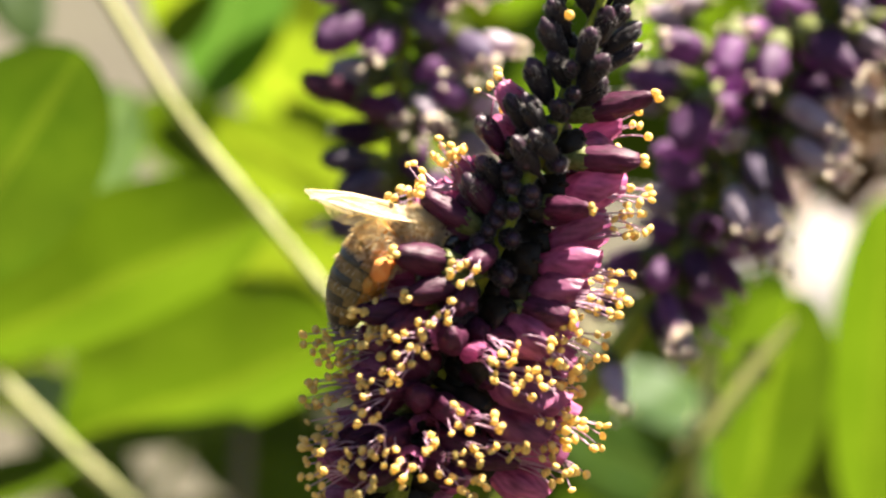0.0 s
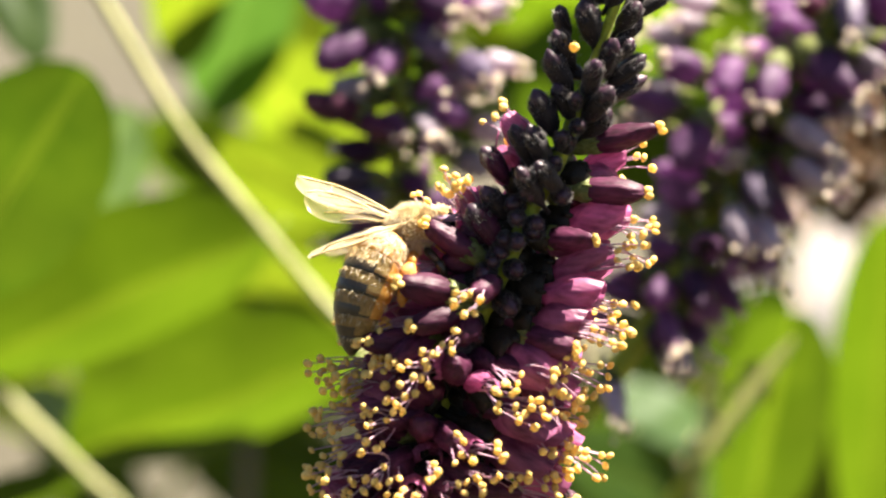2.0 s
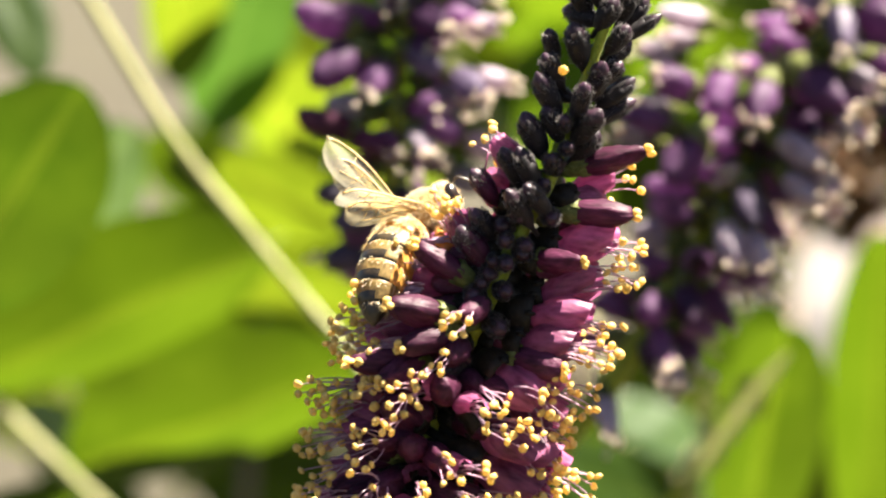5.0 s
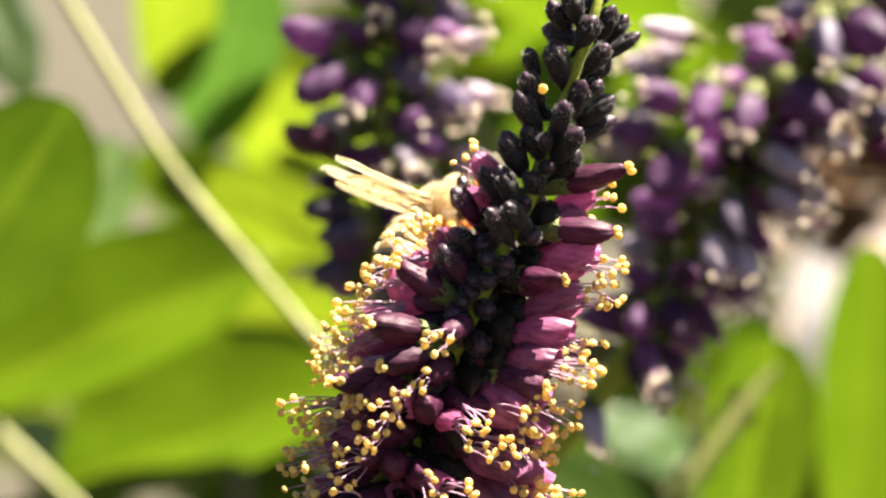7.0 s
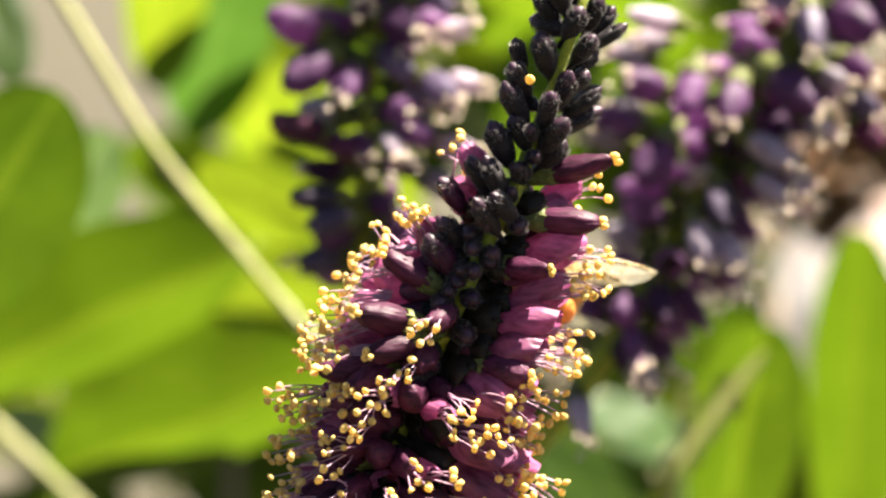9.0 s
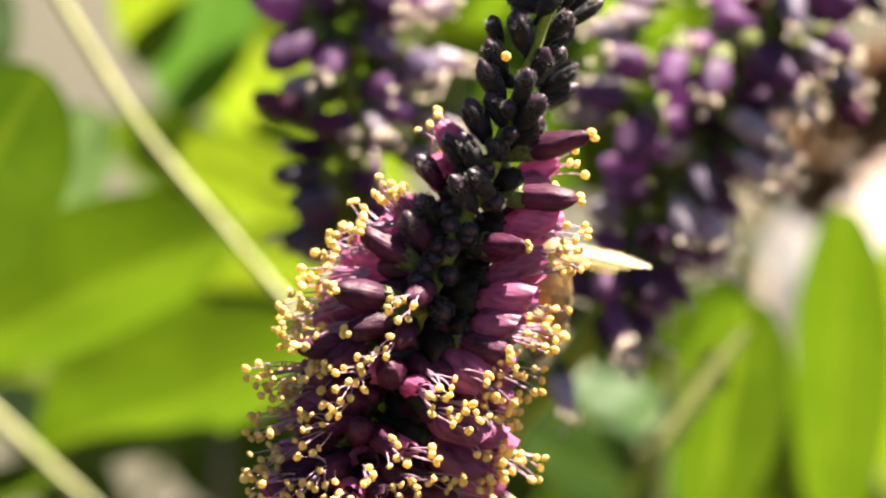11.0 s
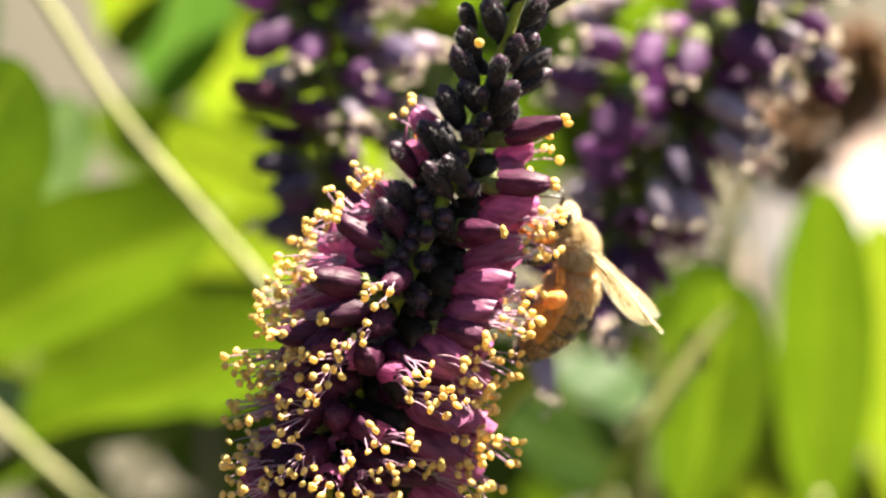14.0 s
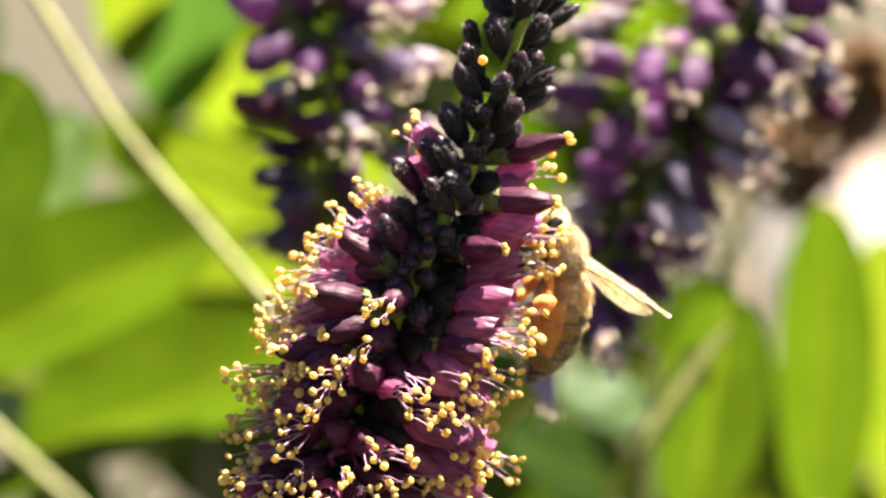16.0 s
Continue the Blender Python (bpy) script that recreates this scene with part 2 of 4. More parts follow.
def smooth_line(points, steps=6):
    """Catmull-Rom through the points."""
    p = [Vector(q) for q in points]
    p = [2 * p[0] - p[1], *p, 2 * p[-1] - p[-2]]
    out = []
    for i in range(1, len(p) - 2):
        for k in range(steps):
            t = k / steps
            out.append(0.5 * (2 * p[i] + (p[i + 1] - p[i - 1]) * t + (2 * p[i - 1] - 5 * p[i] + 4 * p[i + 1] - p[i + 2]) * t * t
                              + (3 * p[i] - p[i - 1] - 3 * p[i + 1] + p[i + 2]) * t ** 3))
    return out + [p[-2]]


def aim(base, way, roll=0.0):
    """z along way."""
    q = Vector(way).to_track_quat("Z", "Y").to_matrix().to_4x4()
    return Matrix.Translation(base) @ q @ pose(0, 0, 0, 0, 0, roll)


def sized(x, y, z):
    return Matrix.Diagonal((x, y, z, 1))


# ---- ground ----
bm = bmesh.new()
bmesh.ops.create_grid(bm, x_segments=40, y_segments=40, size=300000)
ground = tagged(part("ground", bm, SOIL), "dry brown soil with pale patches under the shrub", "ground", kind="structure")
for mat, y, depth, label in ((PAVING_PALE, 4.36, 480, "pale grey paving slab lying in the soil"), (PAVING, 5.02, 800, "reddish-brown paving slab lying in the soil")):
    bm = bmesh.new()
    bmesh.ops.create_cube(bm, size=1)
    bmesh.ops.scale(bm, vec=(320 if mat is PAVING_PALE else 220, depth, 40), verts=bm.verts)
    bmesh.ops.bevel(bm, geom=bm.edges[:], offset=6, segments=2, affect="EDGES")
    tagged(part("pavement", bm, mat, m=pose(0.52 if mat is PAVING_PALE else 0.47, y, 0.012, 0, 0, 0)), label, "pavement", kind="structure")


# ---- flower pieces ----
def down(bm, count, seed, radius, height):
    """Short pale-tipped hairs on a bud's skin."""
    rnd = random.Random(900 + seed)
    for _ in range(count):
        a, z = rnd.uniform(0, 2 * math.pi), rnd.uniform(0.1, height)
        n = Vector((math.cos(a), math.sin(a), rnd.uniform(-0.2, 0.7))).normalized()
        p = Vector((radius * math.cos(a), radius * math.sin(a), z))
        tube(bm, [p, p + n * rnd.uniform(0.12, 0.3)], [0.018, 0.006], 3)


def bud_mesh(v):
    """A dark cup with five blunt teeth, downy at the rim, round the folded tip of the petal."""
    rnd = random.Random(v)
    bm = bmesh.new()
    lathe(bm, [(-0.9, 0.20), (-0.25, 0.24), (0.0, 0.44), (0.35, 0.68), (0.85, 0.84), (1.35, 0.88), (1.62, 0.86), (1.66, 0.70)], 15, 0.05, 5)
    for k in range(5):
        a = 2 * math.pi * k / 5
        lathe(bm, [(1.0, 0.12), (1.4, 0.36), (1.8, 0.36), (2.1, 0.24), (2.26, 0.05)], 8,
              offset=(0.58 * math.cos(a), 0.58 * math.sin(a), rnd.uniform(-0.22, 0.12)))
    tip = len(bm.faces)
    lathe(bm, [(1.4, 0.5), (1.8, 0.70), (2.15, 0.66), (2.42, 0.46), (2.6, 0.18), (2.64, 0.03)], 9, 0.06, 3, offset=(rnd.uniform(-0.1, 0.1), rnd.uniform(-0.1, 0.1), rnd.uniform(-0.12, 0.1)))
    for p in bm.verts:
        p.co += 0.08 * noise.noise_vector(p.co * 1.5 + Vector((v * 7, 0, 0)))
    n = len(bm.faces)
    down(bm, 90, v, 0.80, 2.2)
    for k in range(150):
        a, z = rnd.uniform(0, 2 * math.pi), rnd.uniform(1.5, 2.25)
        r = 0.9 - 0.5 * max(0, z - 1.7)
        p = Vector((r * math.cos(a), r * math.sin(a), z))
        tube(bm, [p, p + Vector((0.12 * math.cos(a), 0.12 * math.sin(a), rnd.uniform(0.08, 0.22)))], [0.022, 0.006], 3)
    bm.faces.ensure_lookup_table()
    for f in bm.faces[tip:n]:
        f.material_index = 2
    for f in bm.faces[n:]:
        f.material_index = 1
    me = mesh_of("bud", bm, BUD)
    me.materials.append(DOWN)
    me.materials.append(BUD_TIP)
    return me


def calyx_mesh(mat):
    bm = bmesh.new()
    lathe(bm, [(-1.6, 0.20), (-0.8, 0.22), (-0.2, 0.30), (0.0, 0.55), (0.5, 0.85), (1.2, 0.98), (1.7, 1.04), (1.75, 0.95), (1.3, 0.86), (1.0, 0.3)], 15, 0.04)
    for k in range(5):
        a = 2 * math.pi * (k + 0.5) / 5
        lathe(bm, [(1.35, 0.2), (1.65, 0.26), (1.85, 0.18), (1.98, 0.04)], 6, offset=(0.88 * math.cos(a), 0.95 * math.sin(a), 0), squash=0.6)
    return mesh_of("calyx", bm, mat)


def petal_mesh(v, mat, gap=70, flare=0.25, length=5.0, girth=1.0):
    """One banner petal wrapped into a bell that is open below, wrinkled, with a notched, rolled mouth."""
    bm = bmesh.new()
    nu, nv = 23, 12
    grid = []
    for j in range(nv + 1):
        t = j / nv
        r = girth * (0.34 + 0.86 * math.sin(min(1.0, t * 1.45) * math.pi / 2) ** 1.5) * (1 - 0.42 * (max(0, t - 0.55) / 0.45) ** 1.7) + flare * max(0, t - 0.9) ** 2 * 16
        row = []
        for i in range(nu):
            u = -1 + 2 * i / (nu - 1)
            a = math.radians(u * (180 - gap / 2 * (0.3 + 0.7 * t)) + 90)
            z = 1.0 + (length - 1.0) * t - 0.40 * t * abs(u) ** 3 - 0.26 * t * math.exp(-(u / 0.14) ** 2)
            fold = 0.06 * math.sin(u * 9 + v) * t + 0.20 * noise.noise(Vector((u * 2.2, t * 2.5, v * 3.1))) + 0.045 * math.sin(u * 25 + 3 * t + v) * (0.4 + t)
            row.append(bm.verts.new(((r + fold) * math.cos(a), (r + fold) * math.sin(a) * 0.92 + 0.28 * t * t, z)))
        grid.append(row)
    for j in range(nv):
        for i in range(nu - 1):
            bm.faces.new((grid[j][i], grid[j][i + 1], grid[j + 1][i + 1], grid[j + 1][i]))
    return mesh_of("petal", bm, mat)


def closed_petal_mesh(v, mat):
    """Petal still rolled shut: a blunt club with lengthwise folds."""
    bm = bmesh.new()
    lathe(bm, [(0.8, 0.55), (1.4, 0.82), (2.2, 0.98), (3.0, 1.02), (3.7, 0.95), (4.3, 0.80), (4.7, 0.60), (4.95, 0.36), (5.02, 0.1)], 24, 0.035, 4)
    for p in bm.verts:
        p.co += 0.26 * noise.noise_vector(Vector((p.co.x * 1.2, p.co.y * 1.2, p.co.z * 0.5 + v * 5))) + 0.14 * noise.noise_vector(Vector((p.co.x * 3.2, p.co.y * 3.2 + v * 3, p.co.z * 1.1)))
    return mesh_of("petal", bm, mat)


def stamen_lines(v, count=9, low=0.6, high=3.0, spread=1.0):
    """Lines of the filaments, in a loose bundle out of the petal's mouth."""
    rnd = random.Random(100 + v)
    lines = []
    tilt = Vector((rnd.uniform(-0.5, 0.5), rnd.uniform(-0.7, 0.2), 0))
    for k in range(count):
        a = 2 * math.pi * (k + rnd.uniform(-0.4, 0.4)) / count
        r0, r1 = 0.35, spread * rnd.uniform(0.25, 1.35)
        start = Vector((r0 * math.cos(a), r0 * math.sin(a), 3.2))
        reach = rnd.uniform(low, high)
        end = Vector((r1 * math.cos(a), r1 * math.sin(a), 4.9 + reach)) + tilt * reach * 0.4
        mid = start.lerp(end, 0.55) + Vector((rnd.uniform(-0.35, 0.35), rnd.uniform(-0.35, 0.35), 0.3))
        lines.append((start, mid, end))
    return lines


def anther_bm(bm, m=Matrix()):
    """A plump bean with a groove between its two pollen sacs."""
    at = len(bm.verts)
    lathe(bm, [(-0.33, 0.07), (-0.26, 0.19), (-0.08, 0.27), (0.12, 0.28), (0.28, 0.19), (0.34, 0.07)], 8, 0.13, 2, squash=0.86)
    bm.verts.ensure_lookup_table()
    for p in bm.verts[at:]:
        p.co = m @ p.co


def stamen_mesh(name, lines, seed, tip=ANTHER):
    """Filaments with an anther on each."""
    bm = bmesh.new()
    rnd = random.Random(seed)
    for line in lines:
        tube(bm, smooth_line(line, 3), [0.075, 0.07, 0.06, 0.055, 0.05, 0.045, 0.04], 5)
    n = len(bm.faces)
    for line in lines:
        anther_bm(bm, Matrix.Translation(line[2]) @ Matrix.Scale(rnd.uniform(0.80, 1.12), 4) @ pose(0, 0, 0, rnd.uniform(-70, 70), rnd.uniform(-70, 70), rnd.uniform(0, 180)))
    bm.faces.ensure_lookup_table()
    for f in bm.faces[n:]:
        f.material_index = 1
    me = mesh_of(name, bm, FILAMENT)
    me.materials.append(tip)
    return me


BUDS = [bud_mesh(v) for v in range(4)]
BUD_PURPLE = bud_mesh(7)
BUD_PURPLE.materials[0] = PETAL_DARK
CALYX_MESH, CALYX_YOUNG = calyx_mesh(CALYX), calyx_mesh(CALYX_GREEN)
OPEN = [petal_mesh(v, PETAL, 60 + 12 * v, 0.15 + 0.06 * v) for v in range(4)]
LILAC = [petal_mesh(v + 8, PETAL_LILAC, 60 + 14 * v, 0.2 + 0.08 * v) for v in range(3)]
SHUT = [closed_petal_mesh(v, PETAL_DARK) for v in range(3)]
DRY = [petal_mesh(v + 20, PETAL_DRY, 80, 0.3) for v in range(2)]
BELLS, BELLS_BLUE, BELLS_WHITE = [[closed_petal_mesh(v, m) for v in range(2)] for m in (PETAL_LILAC, PETAL_BLUE, PETAL_WHITE)]
SHUT_LILAC = [closed_petal_mesh(v, PETAL_LILAC) for v in range(2)]
STAMENS = [stamen_lines(v, 7 + v % 3, 0.4, 2.8) for v in range(5)] + [stamen_lines(v + 9, 5 + v % 4, 0.1, 1.7, 0.95) for v in range(5)]
PALE_BUNDLES = [stamen_mesh("stamen_cluster", lines, v, ANTHER_PALE) for v, lines in enumerate(STAMENS)]
BUNDLES = [stamen_mesh("stamen_cluster", lines, v) for v, lines in enumerate(STAMENS)]
PALE_SINGLES = [[stamen_mesh("stamen", [line], 10 * v + k, ANTHER_PALE) for k, line in enumerate(lines)] for v, lines in enumerate(STAMENS)]
SINGLES = [[stamen_mesh("stamen", [line], 10 * v + k) for k, line in enumerate(lines)] for v, lines in enumerate(STAMENS)]
TIP_LINES = [(Vector((0.1 * math.cos(k), 0.1 * math.sin(k), 4.2)), Vector((0.15 * math.cos(2 * k), 0.15 * math.sin(2 * k), 4.8)), Vector((0.3 * math.cos(2.1 * k), 0.3 * math.sin(2.1 * k), 5.15 + 0.12 * k))) for k in range(3)]
TIPS = stamen_mesh("stamen_cluster", TIP_LINES, 3)
PALE_TIPS = stamen_mesh("stamen_cluster", TIP_LINES, 3, ANTHER_PALE)
made_stamens = collections.Counter()


def add_bud(spike, base, tip, width, v):
    d = Vector(tip) - Vector(base)
    k, w = d.length / 2.75, 0.88 * width / 1.65
    return place("bud", BUDS[v % 4], spike, aim(Vector(base) * MM, d, 37 * v) @ sized(w, w, k))


def add_floret(spike, base, tip, width, v, kind="open", single=False, lilac=False, short=False, bare=False, dark=False, skin=None):
    """A floret from its base on the stem to its petal's tip: calyx, petal, filaments and anthers."""
    d = Vector(tip) - Vector(base)
    k, w = d.length / 5.0, width / 2.2
    rnd = random.Random(v * 13 + 5)
    roll = rnd.uniform(-30, 30)
    calyx = place("floret", CALYX_YOUNG if kind == "shut" or lilac else CALYX_MESH, spike, aim(Vector(base) * MM, d, roll) @ sized(w, w, k))
    if kind == "shut":
        place("petal", (SHUT_LILAC if lilac else SHUT)[v % 2], calyx)
        tagged(place("stamen_cluster", PALE_TIPS if lilac else TIPS, calyx), kind="stuff")
        return calyx
    petals = LILAC if lilac else OPEN
    if lilac and v % 5 not in (0, 1, 3):
        petals = (BELLS, BELLS_BLUE, BELLS, BELLS_WHITE, BELLS_BLUE, BELLS, BELLS_BLUE)[v % 7]
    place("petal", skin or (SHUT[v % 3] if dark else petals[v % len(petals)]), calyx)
    if bare:
        return calyx
    s = v % 5 + (5 if short else 0)
    own = sized(1 / w, 1 / w, 1 / k) @ Matrix.Translation((0, 0, (5 * k - 5.2) * MM))
    if single and made_stamens[spike.name] < 288:
        for me in (PALE_SINGLES if lilac else SINGLES)[s]:
            made_stamens[spike.name] += 1
            place("stamen", me, calyx, own)
    else:
        tagged(place("stamen_cluster", (PALE_BUNDLES if lilac else BUNDLES)[s], calyx, own), kind="stuff")
    return calyx


def along(axis, s):
    """Point and direction at the share s of a line."""
    x = s * (len(axis) - 1)
    i = min(int(x), len(axis) - 2)
    return axis[i].lerp(axis[i + 1], x - i), (axis[i + 1] - axis[i]).normalized()


def spike_stem(spike, axis, radius, label=""):
    bm = bmesh.new()
    line = smooth_line(axis, 6)
    tube(bm, line, [radius * (0.42 + 0.58 * min(1, (len(line) - 1 - i) / (0.6 * len(line))) ** 2) for i in range(len(line))], 10)
    return part("stem", bm, STEM, spike, label)


# ---- the nearest flower spike, sharp, on which the bee feeds ----
ROOT_AT = (-7.4, -42.6, 0)
spike = new("flower_spike")
spike.matrix_basis = plan_pose(*ROOT_AT)
tagged(spike, "upright purple flower spike with dark buds and yellow anthers", "flower", "flower spikes of the shrub")


def local(p):
    """From the plan's right, up, away to the spike's own millimetres."""
    return Vector((p[0] - ROOT_AT[0], p[2] - ROOT_AT[2], p[1] - ROOT_AT[1]))


AXIS = [local(p) for p in ((-7.8, -45, 0), (-7.8, -34.5, 0), (-7, -26.5, 0), (-5.6, -19.7, 0), (-3.8, -14.4, 0), (-2, -10, 0), (0.4, -5, -1.5), (3.1, 0.6, -1.9), (5.1, 4.2, -1.9), (6.2, 7.3, -1.9), (7.4, 10.4, -1.9), (8.6, 13.7, -1.9), (9.8, 17.2, -1.9), (10.7, 20.9, -1), (11.5, 24.6, 0))]
spike_stem(spike, AXIS, 0.8)

# buds: base, tip, width
UPPER_LEFT = (
    ((5.7, 12.7, -1), (5, 15.1, -2), 1.25), ((7.5, 12.4, -2), (6.8, 15.4, -3), 1.9), ((6, 11, -2), (4.7, 13.3, -3), 1.6),
    ((5.8, 8.9, -2), (4.2, 11.9, -3), 1.75), ((6, 7, -2), (4.8, 9.7, -3), 1.5), ((4.7, 6, -2), (3.3, 9.1, -3), 1.9),
    ((3.4, 3.7, -2), (1.7, 6.8, -3), 1.5), ((4.3, 3.6, -3), (2.9, 6.6, -4), 1.6), ((1.4, 2.8, -1), (-0.3, 5.2, -2), 1.6),
    ((3.8, 1.2, -3), (2.1, 3.6, -5), 1.5), ((5.1, 2, -3), (3.3, 4, -5), 1.5), ((1.4, 0.2, -2), (-0.3, 2.4, -3), 1.6),
    ((1.1, -1.9, -2), (-1.4, 1.2, -3), 2.0), ((8.1, 15.9, -1), (6.6, 18.3, -2), 1.6), ((8.6, 16.8, -2), (8, 19.2, -3), 1.6))
UPPER_RIGHT = (
    ((8.6, 15, -2), (10, 17.2, -3), 1.65), ((10.1, 15.5, 0), (11.3, 18, -1), 1.5), ((10.7, 15.3, 1), (12.4, 17.5, 1), 1.4),
    ((10.5, 14.3, 0), (13.2, 16.1, 0), 1.15), ((9.3, 13.3, -1), (10.9, 15.3, -2), 1.45), ((9.3, 12.4, 0), (11.1, 14.2, 0), 1.15),
    ((8.7, 11.1, -1), (10.4, 12.7, -2), 1.4), ((7.9, 10.1, -1), (9.2, 12.5, -3), 1.7), ((8.7, 9.5, 0), (11.5, 11.7, 0), 1.5),
    ((7.9, 8.2, 0), (11.5, 10.1, 1), 1.35), ((7.1, 8.8, -3), (7.7, 11.1, -5), 1.5), ((7, 7, -2), (8.7, 9.3, -4), 1.9),
    ((6.9, 5.9, -1), (8.9, 7.8, -2), 1.7), ((9.1, 17.5, -1), (11.1, 19.5, -1), 1.5))
# buds that point at the camera, seen end on, in the shade of the middle
MIDDLE = (
    ((5.4, 4.9, -1), (5.6, 5.7, -4), 1.6), ((3.8, 2.6, -1), (3.7, 3.4, -4), 1.5), ((3, 0, -1), (3.4, -1.2, -4), 1.6),
    ((1.2, -1.6, -1), (0.8, -2.5, -4), 1.5), ((4.9, 2, -1), (5.5, 1.5, -4), 1.5), ((0.4, -3.4, -1), (-0.3, -4, -4), 1.7),
    ((0.6, -5.4, -1), (2, -6.3, -4), 1.8), ((2.6, 1.2, -1), (1.7, 0.9, -4), 1.5), ((1.4, -3.2, -1), (2.3, -3.7, -4), 1.5),
    ((-0.6, -8, -1), (-2.5, -9.3, -4), 1.6), ((2.3, 0.3, -2.2), (2.0, -0.1, -4.4), 1.3), ((3.1, 2.0, -2.2), (3.1, 1.7, -4.3), 1.2),
    ((1.4, -1.1, -2), (1.2, -1.6, -4.2), 1.2), ((4.2, 3.5, -2.4), (4.4, 3.3, -4.6), 1.1), ((0.6, -2.6, -2), (0.4, -3.1, -4.1), 1.2), ((2.0, -1.3, -2.2), (2.2, -1.8, -4.3), 1.3))
for group_of in (UPPER_LEFT, UPPER_RIGHT, MIDDLE):
    for v, (b, t, w) in enumerate(group_of):
        bud = add_bud(spike, local(b), local(t), w, v)
        if group_of is UPPER_LEFT and v in (8, 12):
            bud.data = BUD_PURPLE
# small dark buds that sit close to the stem, which shows only in the gaps between them
CLOSE = random.Random(21)
for v in range(12):
    p = along(AXIS, 0.34 + 0.37 * (v + CLOSE.uniform(-0.3, 0.3)) / 12)[0]
    side = (-1, 1)[v % 2] * CLOSE.uniform(0.0, 0.9)
    b = p + Vector((0.4 * side, -0.5, 0))
    add_bud(spike, b, b + Vector((0.9 * side, -CLOSE.uniform(1.5, 2.2), CLOSE.uniform(0.0, 0.9))), CLOSE.uniform(1.0, 1.4), v)
bm = bmesh.new()
tube(bm, [local((0.6, 4.1, -2)), local((0.7, 5.2, -2.2)), local((0.9, 6.2, -2.4))], [0.09, 0.07, 0.05], 6)
part("style", bm, PETAL, spike)

bm = bmesh.new()
anther_bm(bm, Matrix.Scale(1.15, 4))
part("anther", bm, ANTHER, spike, "stray mustard-yellow anther", m=Matrix.Translation(local((6.1, 11.9, -4)) * MM) @ pose(0, 0, 0, 40, 30, 0))

# florets still shut, with only the tips of the anthers out
for v, (b, t, w) in enumerate((
        ((5.7, 5.1, 0), (11.9, 6.3, -1), 2.0), ((5.3, 2.2, -1), (11, 1.8, -2), 1.95), ((0, -3, -2), (-4.1, -0.4, -3), 2.0),
        ((-1.2, -5.5, -3), (-5.9, -4.5, -5), 2.2), ((-1, -6.3, -3), (-5.1, -7.4, -5), 2.2), ((-2.8, -8.5, -2), (-8.6, -8.5, -4), 2.0),
        ((3.4, -1.2, -1), (7.4, -1.5, -4), 1.9), ((1.8, -8, -1), (6, -9, -4), 2.3), ((-3.4, -8, -2), (-6.5, -9.8, -5), 2.2))):
    add_floret(spike, local(b), local(t), w, v, "shut")
# open florets whose petals show from the side
SIDES = (
    ((4.5, 2.5, 1), (10.1, 4.3, 1), 1.9, 1), ((3.9, -0.2, 0), (10.1, -0.2, -1), 2.9, 0), ((2.7, -4, 0), (9, -3, -1), 2.9, 0),
    ((2, -4.9, -1), (8.2, -5.8, -2), 3.0, 0), ((1.8, -6.9, -1), (7.1, -7.7, -3), 2.8, 0), ((0.4, -8, -1), (4.8, -11.7, -3), 3.0, 0),
    ((-0.8, -11.1, -2), (4, -15.9, -3), 3.1, 1), ((0, -4.4, 0), (-4.9, -1.4, 1), 3.2, 0), ((0.8, -2.2, 0), (-2, 1.8, -1), 1.9, 0),
    ((-2, -6.4, 0), (-7.3, -5.9, 1), 2.7, 0), ((-3.4, -11.2, 0), (-8.6, -10.9, -1), 2.6, 1), ((-3.8, -14, 0), (-9.2, -13.4, 0), 2.6, 1),
    ((-5.2, -16.5, 0), (-10.2, -16.7, 0), 2.7, 1), ((-0.2, -10.4, 0), (4.9, -14, 0), 2.7, 1))
SIDES += (((0.6, -8.6, 0), (6.3, -10.5, -1), 2.9, 0), ((0.2, -10.4, 0), (6.1, -12.9, -1), 3.0, 1), ((-0.6, -12.6, -1), (5.6, -15.9, -2), 3.1, 1), ((-1.6, -14.4, -1), (4.4, -18.1, -2), 3.1, 1),
          ((-0.8, -6, 2), (-6.5, -4.2, 4), 2.5, 0), ((-2, -8, 1), (-7.9, -7.3, 2), 2.5, 0), ((-0.4, -4.8, 3), (-5.9, -2.7, 5), 2.4, 0), ((1.9, -6.5, 3), (7.4, -6.9, 4), 2.6, 0),
          ((0.7, -1.5, 0), (-1.0, 1.5, -1.5), 1.7, 0), ((-0.5, -2.6, 1), (-3.2, 0.3, 1.5), 1.8, 0),
          ((1.2, -13.8, 1), (6.4, -16.6, 1), 2.6, 0), ((0.4, -16.2, 1), (5.6, -19.4, 1), 2.6, 0), ((-0.8, -18.4, 1), (4.2, -22.2, 1), 2.6, 0))
for v, (b, t, w, short) in enumerate(SIDES):
    add_floret(spike, local(b), local(t), w * 1.16, v, "open", True, short=short)
